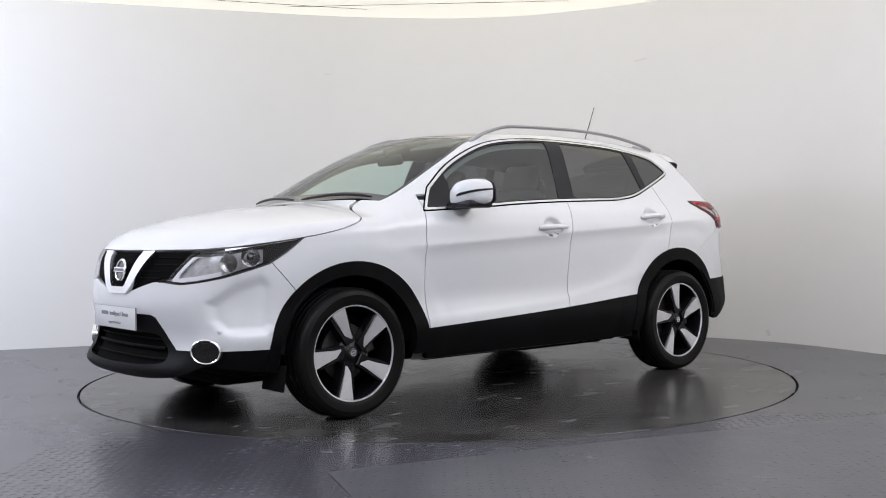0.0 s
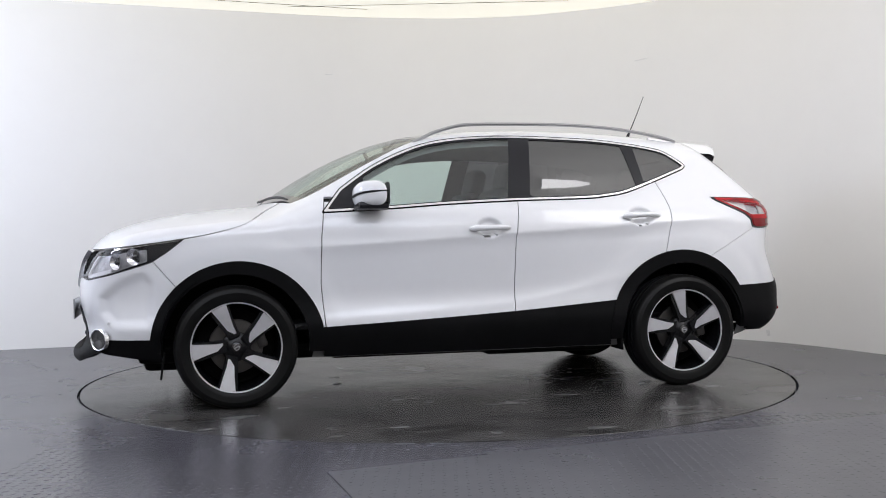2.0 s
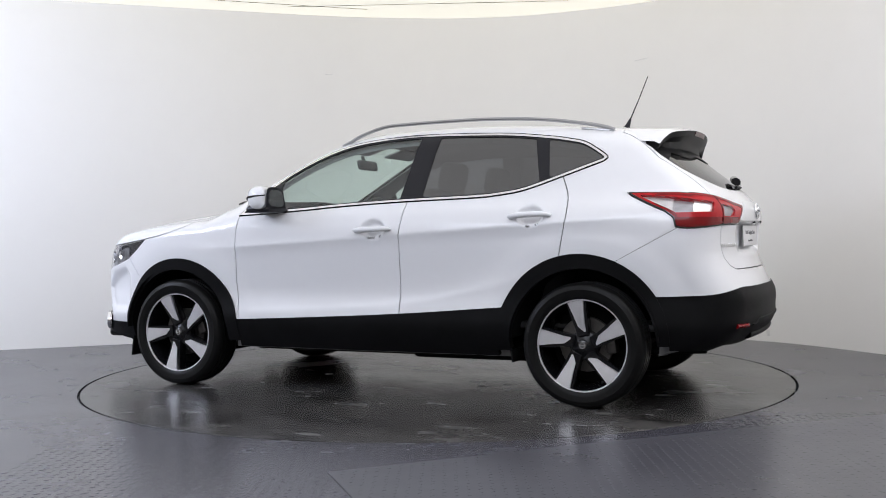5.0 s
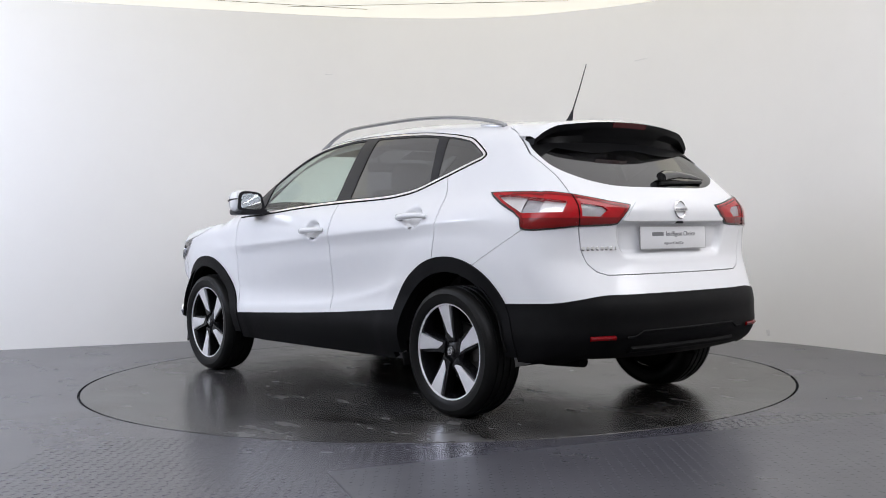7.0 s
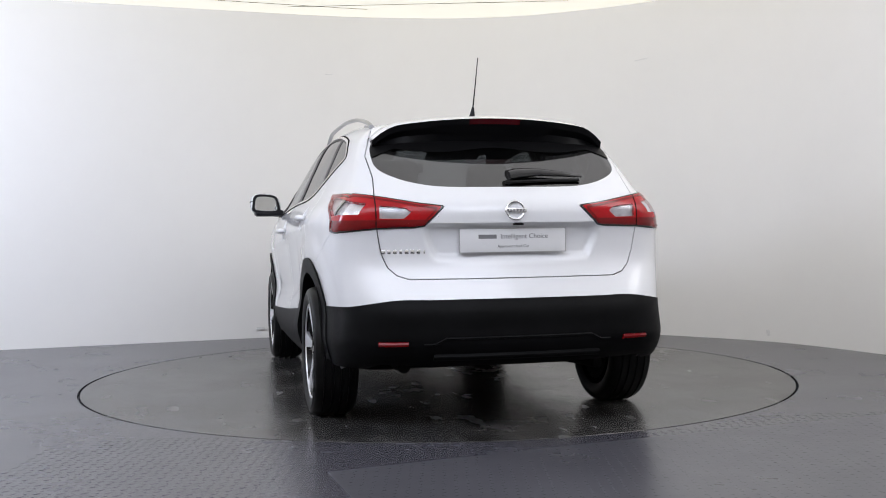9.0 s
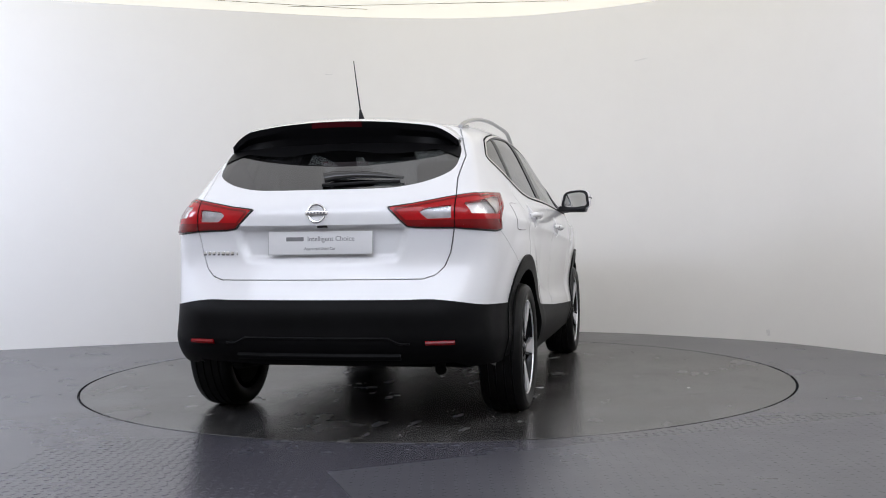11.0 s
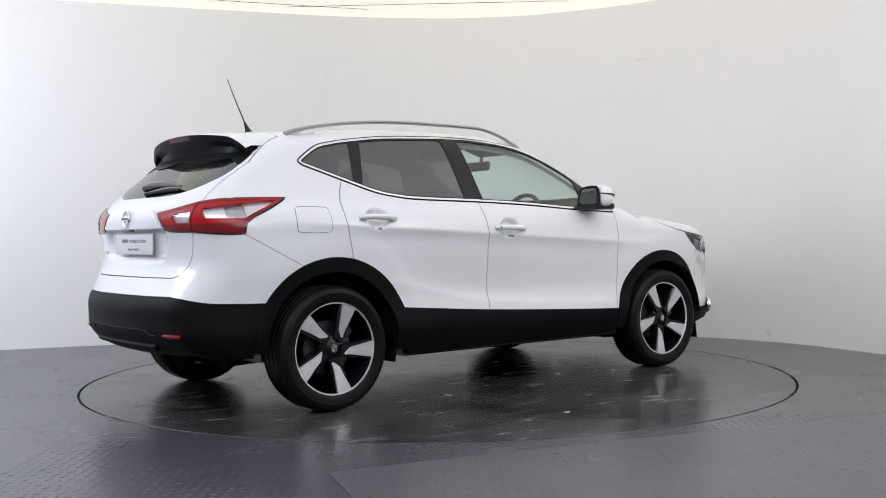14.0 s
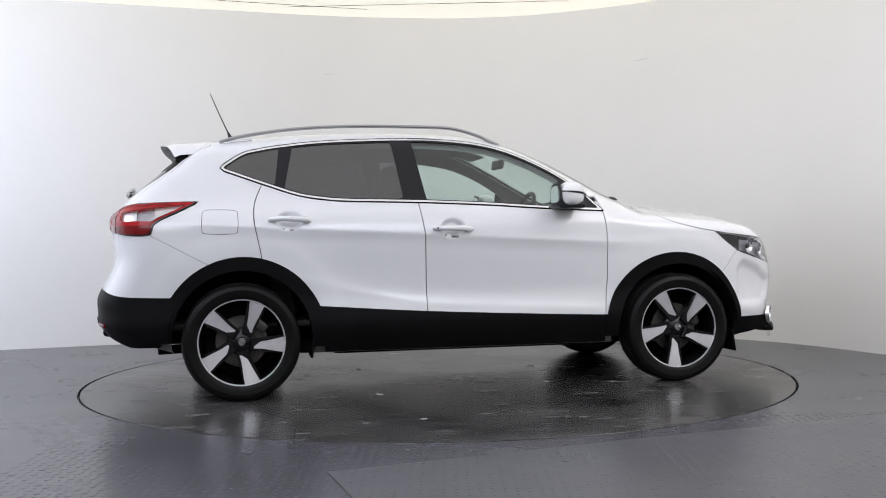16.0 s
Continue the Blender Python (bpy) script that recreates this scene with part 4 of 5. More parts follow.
def underbody(car):
    bm = bmesh.new()
    box(bm, 3.3, 1.24, 0.09, (0.20, 0, 0.275), 0.03)
    box(bm, 0.6, 0.9, 0.05, (-1.65, 0, 0.36), 0.02)
    box(bm, 1.60, 1.56, 0.07, (0.0, 0, 0.275), 0.02)
    part("floor_pan", bm, DARK, car)
    bm = bmesh.new()
    box(bm, 0.75, 0.60, 0.06, (-0.55, 0.25, 0.225), 0.02)
    part("fuel_tank", bm, DARK, car)
    bm = bmesh.new()
    box(bm, 0.55, 0.80, 0.08, (1.55, 0, 0.205), 0.03)
    part("engine_tray", bm, DARK, car)
    for sx in (1.325, -1.325):
        for sy in (1, -1):
            bm = bmesh.new()
            n = 20
            for k in range(n):
                for r0, r1, y0, y1 in ((0.405, 0.405, 0.45, 0.872), (0.405, 0.0, 0.45, 0.45)):
                    a0, a1 = (math.radians(2 + 176 * q / n) for q in (k, k + 1))
                    q = [bm.verts.new((sx + r * math.cos(a), sy * y, 0.345 + r * math.sin(a))) for r, y, a in ((r0, y1, a0), (r0, y1, a1), (r1, y0, a1), (r1, y0, a0))]
                    if r1:
                        bm.faces.new(q)
                    else:
                        bm.faces.new(q[:3])
            bmesh.ops.remove_doubles(bm, verts=bm.verts, dist=1e-4)
            part("wheel_arch_liner", bm, DARK, car)
            bm = bmesh.new()
            if sx > 0:
                box(bm, 0.012, 0.20, 0.13, (1.715, sy * 0.745, 0.235), 0.004, (0, -8, 0))
            else:
                box(bm, 0.012, 0.17, 0.07, (-0.925, sy * 0.78, 0.262), 0.004, (0, 8, 0))
            part("air_deflector", bm, DARK, car)
    bm = bmesh.new()
    tube(bm, curve_points([(-0.2, -0.30, 0.23), (-0.9, -0.32, 0.25), (-1.5, -0.45, 0.27), (-1.80, -0.52, 0.27)], 5, False), 0.028, 10)
    box(bm, 0.24, 0.44, 0.10, (-1.70, -0.25, 0.345), 0.04)
    part("exhaust", bm, DARK, car, "dark exhaust pipe and silencer")
    bm = bmesh.new()
    tube(bm, [(-1.32, -0.70, 0.30), (-1.32, 0.70, 0.30)], 0.045, 10)
    part("rear_axle", bm, DARK, car)
    bm = bmesh.new()
    tube(bm, [(-1.90, 0.50, 0.300), (-1.62, 0.48, 0.290)], [0.03, 0.035], 12)
    part("towing_eye_cover", bm, DARK, car)


def ztop(x, y):
    return float(TOP(x) - CROWN(x) * (abs(y) / 0.6) ** 2 * 0.6)


def spoiler(car):
    """White roof spoiler, black underneath."""
    ys = np.linspace(-0.60, 0.60, 33)
    edge = lambda y: -1.790 + 0.105 * (abs(y) / 0.6) ** 2.6
    us = np.linspace(0, 1, 9)
    bm = bmesh.new()
    rows = []
    for y in ys:
        xe = edge(y)
        drop = 0.055 * max(0, abs(y) - 0.46) ** 2 / 0.14 ** 2
        rows.append([bm.verts.new((-1.44 + (xe + 1.44) * u, y * (1 + 0.0 * u), ztop(-1.44 + (xe + 1.44) * u, y) + 0.004 * u - drop - 0.012 * (u > 0.98))) for u in us])
    for i in range(len(ys) - 1):
        for k in range(len(us) - 1):
            bm.faces.new((rows[i][k], rows[i + 1][k], rows[i + 1][k + 1], rows[i][k + 1]))
    part("spoiler", bm, PAINT, car, "pearl white roof spoiler", angle=60)
    bm = bmesh.new()
    under = []
    for y in ys:
        xe = edge(y)
        drop = 0.055 * max(0, abs(y) - 0.46) ** 2 / 0.14 ** 2
        z = ztop(xe, y) - drop - 0.009
        zg = 1.395 - 0.02 * (abs(y) / 0.6) ** 2
        xg = TAIL(zg) + 0.065 * (abs(y) / 0.6) ** 2.4
        under.append([bm.verts.new(p) for p in ((-1.52, y, ztop(-1.52, y) - 0.02 - drop), (xe, y, z), (xe + 0.012, y, z - 0.030), (xe + 0.05, y, (z - 0.03) * 0.55 + zg * 0.45), (min(xg - 0.004, -1.62), y, zg), (-1.56, y, zg))])
    for i in range(len(ys) - 1):
        for k in range(5):
            bm.faces.new((under[i][k], under[i + 1][k], under[i + 1][k + 1], under[i][k + 1]))
    bm.faces.new(under[0])
    bm.faces.new(under[-1])
    part("spoiler_underside", bm, SOFT_BLACK, car, "gloss black spoiler underside", angle=30)
    # high stop lamp
    bm = bmesh.new()
    for a, b in zip(np.linspace(-0.13, 0.13, 8)[:-1], np.linspace(-0.13, 0.13, 8)[1:]):
        q = []
        for y, o in ((a, 0), (b, 0), (b, 1), (a, 1)):
            q.append(bm.verts.new((edge(y) - 0.003 + 0.012 * o, y, ztop(edge(y), y) - 0.010 - 0.026 * o)))
        bm.faces.new(q)
    bmesh.ops.remove_doubles(bm, verts=bm.verts, dist=1e-5)
    bmesh.ops.solidify(bm, geom=list(bm.faces), thickness=0.004)
    part("high_stop_lamp", bm, RED_DARK, car, "dark red high-level stop lamp")


def rails_and_aerial(car):
    line = curve_points([(0.27, 1.478), (0.20, 1.508), (0.136, 1.536), (0.0, 1.574), (-0.136, 1.586), (-0.54, 1.590), (-0.80, 1.584), (-1.04, 1.566), (-1.265, 1.533), (-1.379, 1.508), (-1.43, 1.490)], 5, False)
    for s in (1, -1):
        bm = bmesh.new()
        tube(bm, [(x, s * (0.580 - 0.020 * max(0, -x - 0.6) / 0.8 - 0.015 * max(0, x)), z) for x, z in line], 0.0125, 10, 0.85)
        part("roof_rail", bm, ALU, car, "satin aluminium roof rail")
        for x0, x1 in ((-1.22, -1.43),):
            bm = bmesh.new()
            mid = (x0 + x1) / 2
            y = 0.580 - 0.020 * max(0, -mid - 0.6) / 0.8
            p = on_top(mid, y)[0]
            box(bm, abs(x1 - x0) * 0.8, 0.014, 0.022, (mid, s * y, p.z + 0.0), 0.005, (0, 11 if mid > -0.5 else -8, 0))
            part("rail_foot", bm, ALU, car)
    b, n = on_top(-1.345, 0.0)
    bm = bmesh.new()
    tube(bm, [b - Vector((0, 0, 0.006)), b + Vector((-0.012, 0, 0.018)), b + Vector((-0.030, 0, 0.060))], [0.026, 0.015, 0.006], 12)
    part("aerial_base", bm, SATIN_BLACK, car)
    bm = bmesh.new()
    tube(bm, [b + Vector((-0.028, 0, 0.055)), b + Vector((-0.085, 0, 0.180)), (-1.482, 0, 1.850)], [0.0042, 0.0032, 0.0024], 8)
    part("aerial", bm, SATIN_BLACK, car, "thin black roof aerial")


def mirrors(car):
    for s in (1, -1):
        shell = bmesh.new()
        # rounded housing lofted across the car
        ring = []
        for y, sx, sz, cx, cz in ((0.868, 0.030, 0.040, 0.600, 1.120), (0.880, 0.052, 0.058, 0.592, 1.135), (0.915, 0.064, 0.070, 0.586, 1.150), (0.965, 0.066, 0.074, 0.578, 1.156), (1.015, 0.060, 0.070, 0.566, 1.157), (1.040, 0.048, 0.058, 0.556, 1.156), (1.052, 0.022, 0.032, 0.550, 1.155)):
            loop = []
            for k in range(24):
                a = 2 * math.pi * k / 24
                c, d = math.cos(a), math.sin(a)
                c, d = math.copysign(abs(c) ** 0.72, c), math.copysign(abs(d) ** 0.72, d)
                x = cx + 0.012 + c * sx * (1.45 if c > 0 else 0.95)
                loop.append(shell.verts.new((max(x, 0.500 + (1.05 - y) * 0.03), s * (0.868 + (y - 0.868) * 1.12), cz + d * sz)))
            ring.append(loop)
        for a, b in zip(ring[:-1], ring[1:]):
            for k in range(24):
                shell.faces.new((a[k], a[(k + 1) % 24], b[(k + 1) % 24], b[k]))
        shell.faces.new(ring[0])
        shell.faces.new(ring[-1])
        mir = part("door_mirror", shell, PAINT, car, "pearl white door mirror with black base")
        bm = bmesh.new()
        pts = [(0.506, 0.895, 1.098), (0.5035, 1.046, 1.103), (0.5025, 1.058, 1.150), (0.5030, 1.036, 1.212), (0.506, 0.920, 1.206), (0.506, 0.892, 1.16)]
        cp = curve_points([(y, z) for _, y, z in pts], 4)
        cp = cp.mean(0) + (cp - cp.mean(0)) * 1.07
        prism(bm, [(y * s, z) for y, z in cp], -0.006, Matrix(((0, 0, 1, 0.512), (1, 0, 0, 0), (0, 1, 0, 0), (0, 0, 0, 1))))
        part("mirror_frame", bm, SATIN_BLACK, mir)
        bm = bmesh.new()
        mid = cp.mean(0)
        prism(bm, [((mid[0] + (y - mid[0]) * 0.80) * s, mid[1] + (z - mid[1]) * 0.76) for y, z in cp], -0.003, Matrix(((0, 0, 1, 0.505), (1, 0, 0, 0), (0, 1, 0, 0), (0, 0, 0, 1))))
        part("mirror_glass", bm, MIRROR, mir, "reflecting mirror glass", smooth=False)
        bm = bmesh.new()
        box(bm, 0.170, 0.195, 0.044, (0.590, s * 0.948, 1.092), 0.018)
        box(bm, 0.085, 0.10, 0.035, (0.630, s * 0.870, 1.085), 0.014)
        part("mirror_base", bm, SATIN_BLACK, mir, "black mirror base")
        bm = bmesh.new()
        tube(bm, [(0.520, s * 1.066, 1.172), (0.560, s * 1.0735, 1.170), (0.600, s * 1.0735, 1.167), (0.640, s * 1.062, 1.163), (0.667, s * 1.034, 1.157), (0.682, s * 1.005, 1.151), (0.690, s * 0.977, 1.145), (0.691, s * 0.952, 1.138)], [0.004, 0.0055, 0.0065, 0.007, 0.007, 0.0075, 0.009, 0.005], 8, 0.9)
        part("indicator", bm, SATIN_BLACK, mir, "dark strip indicator")


def handles(car):
    for x0, z0, z1, name in ((-0.10, 0.957, 0.963, "front"), (-1.045, 1.016, 1.022, "rear")):
        for s in (1, -1):
            pts, rad = [], []
            for u in np.linspace(-1, 1, 11):
                x = x0 - u * 0.118
                p, n = on_side(x, z0 + (z1 - z0) * (u + 1) / 2, 0.004 + 0.026 * (1 - abs(u) ** 3.5))
                pts.append((p.x, s * p.y, p.z))
                rad.append(0.0185 - 0.003 * u if abs(u) < 0.95 else 0.011)
            bm = bmesh.new()
            tube(bm, pts, rad, 12, 0.88)
            h = part("door_handle", bm, PAINT, car, "body-coloured pull door handle")
            if name == "front" and s < 0:
                bm = bmesh.new()
                lathe(bm, [(0, 0.003), (0.006, 0.003), (0.007, 0)], 14, facing(Vector(pts[-2]) + Vector((0, s * 0.014, 0)), (0, s, 0)))
                part("lock", bm, SATIN_BLACK, h)


def emblem(car, p, n, r, name):
    m = facing(p, n)
    bm = bmesh.new()
    lathe(bm, [(r * 0.78, 0.0), (r * 0.80, 0.007), (r * 0.9, 0.009), (r * 0.98, 0.006), (r, 0.0)], 40, m)
    b = part(name, bm, CHROME, car, "round chrome emblem with cross bar")
    bm = bmesh.new()
    box(bm, r * 2.3, r * 0.42, 0.012, (0, 0, 0.006), 0.003)
    bm.transform(m)
    part("emblem_bar", bm, CHROME, b)
    bm = bmesh.new()
    lathe(bm, [(0, 0.001), (r * 0.8, 0.001), (r * 0.8, -0.004)], 32, m)
    part("emblem_back", bm, PAINT if name == "rear_emblem" else GLOSS_BLACK, b)
    for k in range(6):
        bm = bmesh.new()
        box(bm, r * 0.20, r * 0.22, 0.003, (r * (-0.82 + 0.33 * k), 0, 0.0125))
        bm.transform(m)
        part("emblem_mark", bm, INK, b)


def lettering(text, size, m, parent, depth=0.0006):
    cu = bpy.data.curves.new("lettering", "FONT")
    cu.body, cu.size, cu.extrude, cu.align_x, cu.align_y = text, size, depth, "CENTER", "CENTER"
    ob = bpy.data.objects.new("lettering", cu)
    scene.collection.objects.link(ob)
    mesh = bpy.data.meshes.new_from_object(ob.evaluated_get(bpy.context.evaluated_depsgraph_get()))
    bpy.data.objects.remove(ob)
    mesh.transform(m)
    mesh.materials.clear()
    return link("lettering", mesh, INK, parent)


def show_plate(car, p, n, up, name):
    m = facing(p, n, up)
    bm = bmesh.new()
    box(bm, 0.522, 0.112, 0.006, (0, 0, 0), 0.002)
    bm.transform(m)
    pl = part(name, bm, PLATE_WHITE, car, "white show plate with small grey lettering")
    bm = bmesh.new()
    box(bm, 0.088, 0.019, 0.001, (-0.125, 0.018, 0.0035))
    bm.transform(m)
    part("brand_bar", bm, INK, pl)
    lettering("Intelligent Choice", 0.033, m @ pose(0.055, 0.018, 0.0036), pl)
    lettering("Approved Used Car", 0.019, m @ pose(0, -0.028, 0.0036), pl)
    bm = bmesh.new()
    for o in ((0.26, 0.0, 0.002, 0.113), (-0.26, 0, 0.002, 0.113), (0, 0.0555, 0.522, 0.002), (0, -0.0555, 0.522, 0.002)):
        box(bm, o[2], o[3], 0.0068, (o[0], o[1], 0))
    bm.transform(m)
    part("plate_edge", bm, ALU, pl)


def rear_things(car):
    p, n = on_end(0, 1.036, False, 0.010)
    emblem(car, p, (-1, 0, 0.05), 0.047, "rear_emblem")
    p, n = on_end(0, 0.897, False, -0.018)
    show_plate(car, p, (-1, 0, 0.03), (0, 0, 1), "rear_plate")
    panel("tailgate_finisher", PAINT, car, [yz(polygon(curve_points([(-0.2, 1.084), (0.0, 1.084), (0.24, 1.082), (0.31, 1.062), (0.365, 1.01), (0.40, 0.985), (0.2, 0.982), (0.0, 0.982), (-0.2, 0.982)], 4))), inverse(TAIL_LAMP, 0.004), lambda P: P[:, 0] + 1.8], "both", lift=0.009, depth=0.03, label="raised white finisher above the plate")
    bm = bmesh.new()
    box(bm, 0.03, 0.05, 0.012, (-2.075, -0.02, 0.974), 0.003)
    part("tailgate_switch", bm, SATIN_BLACK, car)
    # model name as plain chrome bars
    for k in range(8):
        bm = bmesh.new()
        y = 0.612 - 0.0265 * k
        q, nn = on_end(y, 0.852, False, 0.002)
        box(bm, (0.020, 0.016, 0.018, 0.014, 0.019, 0.020, 0.017, 0.006)[k], 0.019, 0.004, (0, 0, 0), 0.0018)
        bm.transform(facing(q, nn))
        part("model_badge", bm, CHROME, car)
    # wiper
    bm = bmesh.new()
    pts = [on_end(y, z, False, 0.030 - 0.012 * k / 4)[0] for k, (y, z) in enumerate(((0.0, 1.185), (-0.05, 1.197), (-0.16, 1.205), (-0.28, 1.200), (-0.385, 1.190)))]
    tube(bm, pts, [0.028, 0.030, 0.022, 0.016, 0.006], 10, 0.8, up=(-0.6, 0, 0.8))
    wp = part("rear_wiper", bm, GLOSS_BLACK, car, "black rear wiper arm")
    bm = bmesh.new()
    tube(bm, [on_end(y, z, False, 0.006)[0] for y, z in ((0.01, 1.170), (-0.18, 1.178), (-0.37, 1.182))], 0.008, 8)
    part("blade", bm, RUBBER, wp)
    for s in (1, -1):
        bm = bmesh.new()
        tube(bm, [(lambda q: (q.x, s * q.y, q.z))(on_end(y, 0.433, False, 0.004)[0]) for y in (0.520, 0.565, 0.610, 0.650)], 0.012, 8)
        part("rear_reflector", bm, RED_DEEP, car, "red rear reflector")
        bm = bmesh.new()
        tube(bm, [(lambda q: (q.x, s * q.y, q.z))(on_end(0.643, z, False, 0.007)[0]) for z in np.linspace(0.962, 1.108, 7)], 0.0032, 6)
        part("tail_lamp_joint", bm, GAP, car)
    # lower bumper ledge and valance
    bm = bmesh.new()
    tube(bm, [on_end(y, 0.455 - 0.025 * (abs(y) > 0.38), False, 0.002)[0] for y in np.linspace(-0.45, 0.45, 19)], 0.009, 8, 0.6)
    part("bumper_ledge", bm, PLASTIC, car)
    bm = bmesh.new()
    tube(bm, [on_end(y, 0.365, False, -0.005)[0] for y in np.linspace(-0.40, 0.40, 15)], 0.030, 10, 0.7)
    part("skid_bar", bm, PLASTIC, car, "dark grey skid bar")
    # black frit band on the glass, the spoiler's dark reflection painted in with it
    panel("frit_and_reflection_band", SOFT_BLACK, car, [REAR_GLASS, lambda P: P[:, 0] + 1.5, lambda P: 1.345 + 0.012 * np.cos(np.abs(P[:, 1]) * 11) - 0.05 * np.clip((np.abs(P[:, 1]) - 0.5) / 0.12, 0, 1) - P[:, 2]], "both", lift=0.0015, depth=0.003, label="black frit band and painted spoiler reflection on the rear window")
    panel("fuel_flap", PAINT, car, [zx(polygon(curve_points([(-1.338, 0.975), (-1.338, 1.055), (-1.36, 1.080), (-1.51, 1.082), (-1.530, 1.06), (-1.533, 0.972), (-1.51, 0.952), (-1.36, 0.950)], 4)))], "right", lift=0.0012, depth=0.004, label="rounded fuel flap")
    ring = zx(polygon(curve_points([(-1.338, 0.975), (-1.338, 1.055), (-1.36, 1.080), (-1.51, 1.082), (-1.530, 1.06), (-1.533, 0.972), (-1.51, 0.952), (-1.36, 0.950)], 4)))
    panel("fuel_flap_seam", GAP, car, [inset(ring, -0.0028), inverse(ring)], "right", lift=0.0004, depth=0.002)


def front_things(car):
    p, n = on_end(0, 0.768, True, 0.004)
    emblem(car, p, (1, 0, 0.18), 0.060, "front_emblem")
    p, n = on_end(0, 0.528, True, 0.016)
    show_plate(car, (2.212, 0, 0.528), (1, 0, 0.0), (0, 0, 1), "front_plate")
    vband = yz(polygon([(0.195, 0.862), (0.305, 0.862), (0.150, 0.682), (0.105, 0.650), (-1, 0.640), (-1, 0.676), (0.075, 0.684), (0.092, 0.700)]))
    panel("grille_chrome", CHROME, car, [vband, lambda P: 1.9 - P[:, 0]], "both", lift=0.012, depth=0.03, label="chrome V-shaped grille bar")
    for z in (0.735, 0.77, 0.805, 0.84):
        for s in (1, -1):
            bm = bmesh.new()
            tube(bm, [(lambda q: (q.x, s * q.y, q.z))(on_end(y, z, True, -0.014)[0]) for y in np.linspace(0.18, 0.50 if z > 0.79 else 0.38, 5)], 0.003, 6)
            part("grille_slat", bm, DARK, car)
    # lower intake
    panel("lower_intake", GAP, car, [inset(INTAKE, -0.02), lambda P: 1.9 - P[:, 0]], "both", lift=-0.031, depth=0.002, label="black lower air intake")
    for z, w in ((0.345, 0.43), (0.390, 0.41), (0.430, 0.37)):
        bm = bmesh.new()
        tube(bm, [on_end(y, z, True, -0.014)[0] for y in np.linspace(-w, w, 13)], 0.0045 if z != 0.390 else 0.008, 8)
        part("intake_slat", bm, DARK, car)
    for s in (1, -1):
        q, n = on_side(2.035, 0.384)
        n = Vector((n.x + 0.18, s * n.y, 0.0))
        n.normalize()
        m = facing(Vector((q.x, s * q.y, q.z)) + n * 0.007, n) @ Matrix.Diagonal((1.34, 0.96, 1, 1))
        bm = bmesh.new()
        lathe(bm, [(0.053, -0.010), (0.055, 0.013), (0.059, 0.016), (0.063, 0.013), (0.064, -0.004)], 40, m)
        fl = part("fog_lamp", bm, CHROME, car, "fog lamp with chrome ring")
        bm = bmesh.new()
        lathe(bm, [(0.0, 0.007), (0.03, 0.0075), (0.052, 0.008), (0.053, 0.0)], 32, m)
        part("fog_lens", bm, GLOSS_BLACK, fl)
        bm = bmesh.new()
        q, n = on_side(1.995, 0.478)
        lathe(bm, [(0, 0.004), (0.009, 0.003), (0.012, 0.0)], 16, facing((q.x, s * q.y, q.z), (n.x, s * n.y, n.z)))
        part("parking_sensor", bm, PAINT, car)
        # inside of the headlight
        for x, z, r in ((1.950, 0.806, 0.044), (1.852, 0.832, 0.046)):
            q, n = on_side(x, z, -0.024)
            m = facing((q.x, s * q.y, q.z), (n.x + 0.35, s * n.y, n.z))
            bm = bmesh.new()
            lathe(bm, [(0.0, -0.004), (r * 0.45, 0.0), (r * 0.8, 0.010), (r, 0.020)], 28, m)
            part("lamp_reflector", bm, CHROME, car, "chrome headlamp reflector")
            bm = bmesh.new()
            lathe(bm, [(r * 0.46, 0.004), (r * 0.44, 0.012), (r * 0.30, 0.019), (0.0, 0.023)], 20, m)
            part("projector_lens", bm, ROOF_GLASS, car, "dark glass projector lens")
    lens = all_of(HEADLIGHT, inverse(GRILLE))
    panel("light_guide", GUIDE, car, [inset(lens, 0.012), inverse(inset(lens, 0.032)), lambda P: 1.985 - P[:, 0], lambda P: P[:, 2] - 0.842], "pair", lift=-0.012, depth=0.008, label="frosted chevron daytime light guide")
    strip = lambda P: np.abs(P[:, 2] - (0.921 - (P[:, 0] - 1.62) * 0.135)) - 0.006
    panel("lamp_strip", CHROME, car, [inset(HEADLIGHT, 0.004), inverse(GRILLE), strip, lambda P: P[:, 0] - 1.96], "pair", lift=-0.006, depth=0.005)
    panel("lamp_panel", LAMP_GREY, car, [inset(HEADLIGHT, 0.012), inverse(GRILLE), lambda P: 1.795 - P[:, 0], lambda P: P[:, 2] - 0.868 + 0.1 * (P[:, 0] - 1.8)], "pair", lift=-0.026, depth=0.004)
    # wipers
    for y0, y1, x0, x1 in ((0.10, 0.62, 1.132, 1.012), (-0.55, 0.02, 1.052, 1.136)):
        bm = bmesh.new()
        tube(bm, [on_top(x0 + (x1 - x0) * u, y0 + (y1 - y0) * u, 0.010 + 0.006 * math.sin(math.pi * u))[0] for u in np.linspace(0, 1, 9)], [0.005] + [0.008] * 7 + [0.005], 8)
        part("front_wiper", bm, SATIN_BLACK, car, "black windscreen wiper")


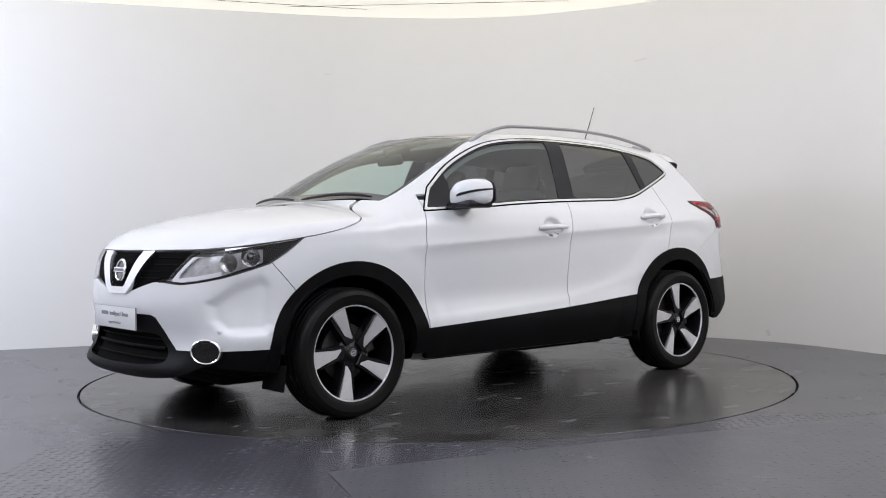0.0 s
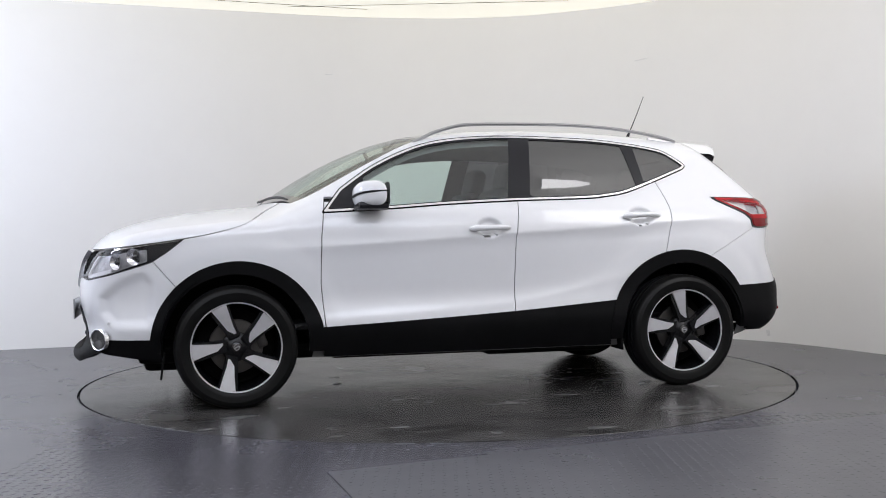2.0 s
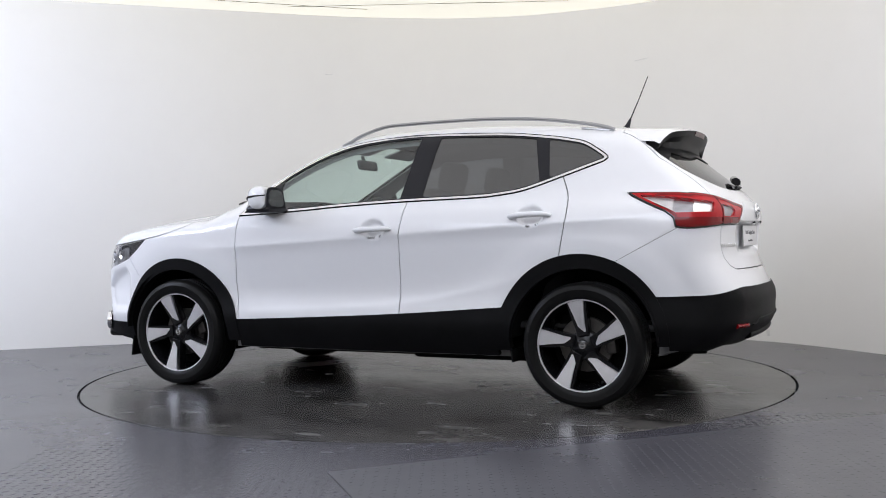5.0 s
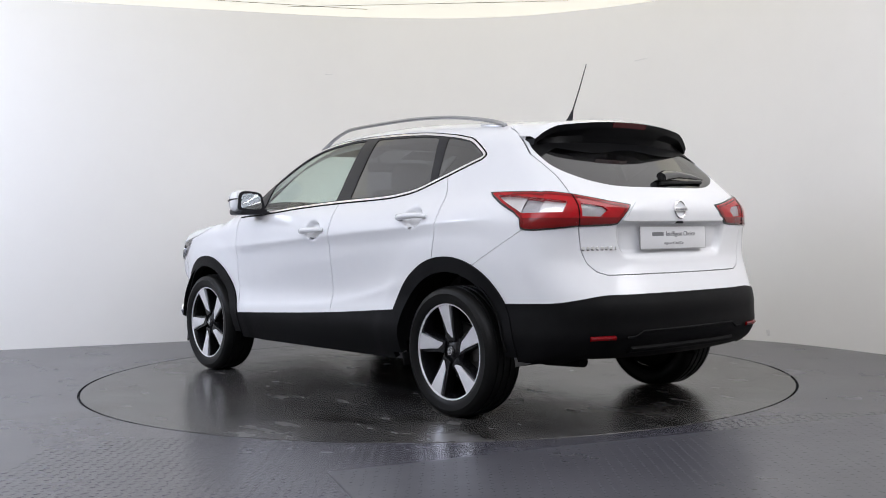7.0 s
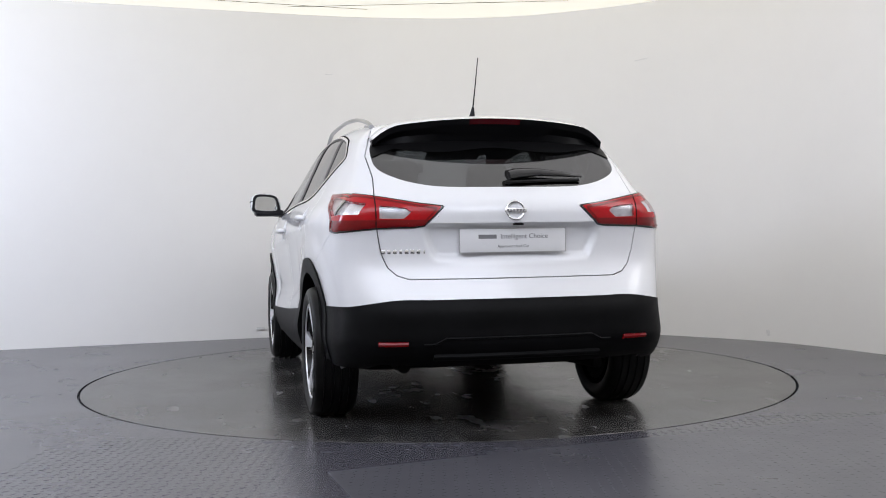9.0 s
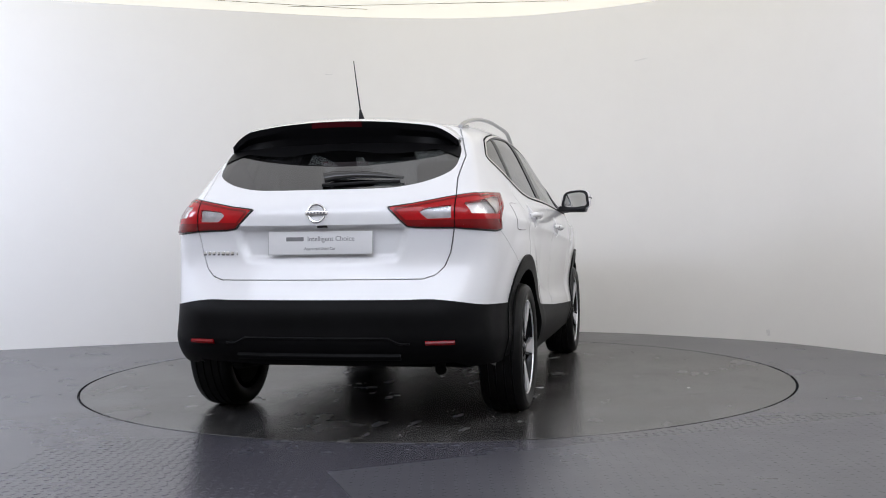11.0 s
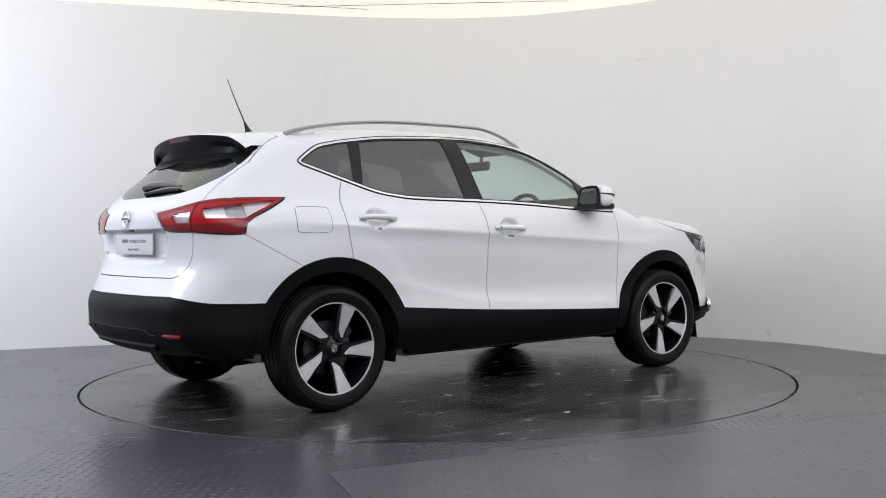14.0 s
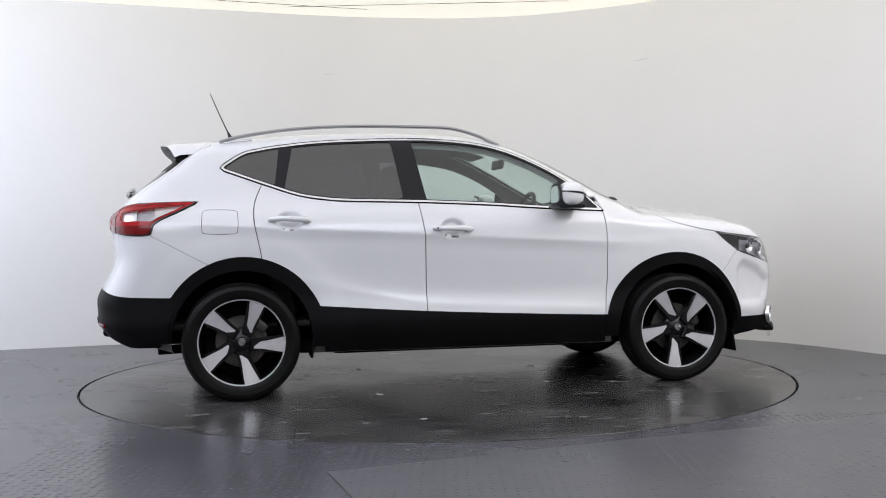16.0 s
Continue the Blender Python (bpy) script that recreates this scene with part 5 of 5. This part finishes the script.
def cabin(car):
    def seat(x, y, rear=False):
        bm = bmesh.new()
        box(bm, 0.50, 0.50, 0.16, (x + 0.10, y, 0.60), 0.05, (0, -6, 0), 3)
        part("seat_cushion", bm, SEAT, car)
        bm = bmesh.new()
        box(bm, 0.15, 0.48, 0.62, (x - 0.24, y, 0.90), 0.055, (0, -18, 0), 3)
        part("seat_back", bm, SEAT, car)
        bm = bmesh.new()
        box(bm, 0.10, 0.27, 0.18, (x - 0.37, y, 1.275 if not rear else 1.24), 0.045, (0, -12, 0), 3)
        part("headrest", bm, SEAT, car)
    seat(0.0, 0.36), seat(0.0, -0.36)
    for y in (0.40, -0.40):
        seat(-0.82, y, True)
    bm = bmesh.new()
    box(bm, 0.46, 1.36, 0.26, (0.80, 0, 0.94), 0.09, (0, 12, 0), 3)
    box(bm, 0.16, 0.40, 0.07, (0.70, -0.36, 1.075), 0.03, (0, 10, 0), 3)
    part("dashboard", bm, DASH, car)
    bm = bmesh.new()
    a = Matrix.Translation((0.47, -0.36, 1.015)) @ pose(0, 0, 0, 0, -66, 0)
    ring = [a @ Vector((0.185 * math.cos(t), 0.185 * math.sin(t), 0)) for t in np.linspace(0, 2 * math.pi, 36, endpoint=False)]
    tube(bm, ring, 0.015, 8, closed=True, up=(a.to_3x3() @ Vector((0, 0, 1))))
    box_bm = bmesh.new()
    part("steering_wheel", bm, DASH, car)
    box(box_bm, 0.33, 0.06, 0.03, (0, 0, 0), 0.01)
    box(box_bm, 0.12, 0.13, 0.05, (0, 0, -0.005), 0.02)
    box_bm.transform(a @ pose(0, 0, 0, 0, 0, 90))
    part("steering_hub", box_bm, DASH, car)
    bm = bmesh.new()
    box(bm, 0.03, 0.24, 0.065, (0.42, 0, 1.395), 0.014, (0, 10, 0), 3)
    tube(bm, [(0.44, 0, 1.41), (0.46, 0, 1.46)], 0.012, 8)
    part("interior_mirror", bm, DASH, car)
    for y in (0.30, -0.30):
        bm = bmesh.new()
        box(bm, 0.15, 0.38, 0.014, (0.28, y, 1.475), 0.006, (0, 17, 0))
        part("sun_visor", bm, LINING, car)
    bm = bmesh.new()
    box(bm, 2.9, 1.45, 0.04, (-0.35, 0, 0.42), 0.015)
    part("cabin_floor", bm, DASH, car)
    bm = bmesh.new()
    box(bm, 0.62, 1.15, 0.03, (-1.45, 0, 1.02), 0.01)
    part("parcel_shelf", bm, DASH, car)
    bm = bmesh.new()
    box(bm, 0.10, 1.30, 0.60, (-1.12, 0, 0.74), 0.03, (0, -16, 0))
    part("rear_bench_back", bm, SEAT, car)


def fit_out(car):
    wheels(car)
    underbody(car)
    spoiler(car)
    rails_and_aerial(car)
    mirrors(car)
    handles(car)
    rear_things(car)
    front_things(car)
    cabin(car)


fit_out(CAR)


def turntable():
    table = tagged(new("turntable"), "round scuffed grey turntable flush with the floor", "turntable")
    bm = bmesh.new()
    lathe(bm, [(0.0, -0.05), (2.249, -0.05), (2.249, -0.002), (2.247, 0.0), (0.0, 0.0)], 160)
    bmesh.ops.remove_doubles(bm, verts=bm.verts, dist=1e-5)
    part("deck", bm, DECK, table)
    # flakes and rubbed spots on the deck
    rnd = random.Random(7)
    spots = [(-0.85, 0.21), (0.67, -0.08), (-1.09, 0.83), (0.70, 0.23), (-0.48, 0.40), (-0.91, 0.04), (0.97, -0.66), (-0.51, -0.74), (0.58, -0.53), (-0.41, -1.61), (-1.15, 0.76)]
    for x, y in spots:
        bm = bmesh.new()
        r = rnd.uniform(0.012, 0.035)
        n = 11
        prism(bm, [(r * rnd.uniform(0.5, 1.2) * math.cos(2 * math.pi * k / n), 1.3 * r * rnd.uniform(0.5, 1.2) * math.sin(2 * math.pi * k / n)) for k in range(n)], 0.0012, pose(x, y, 0.0002, 0, 0, rnd.uniform(0, 180)))
        part("flake", bm, FLECK, table, "pale paint flake", smooth=False)
    return table


TABLE = turntable()


def motions():
    """The turntable turns the car clockwise at a steady pace."""
    turn, deck = [], []
    for k in range(33):
        t = k * 0.5
        heading = 220.05 - 12.989 * t - 0.0087 * (t - 8) ** 2
        m = pose(0, 0, 0, 0, 0, heading)
        turn.append((t, m @ pose(0.034, 0.103, 0)))
        deck.append((t, m))
    walk(CAR, turn)
    walk(TABLE, deck)


motions()
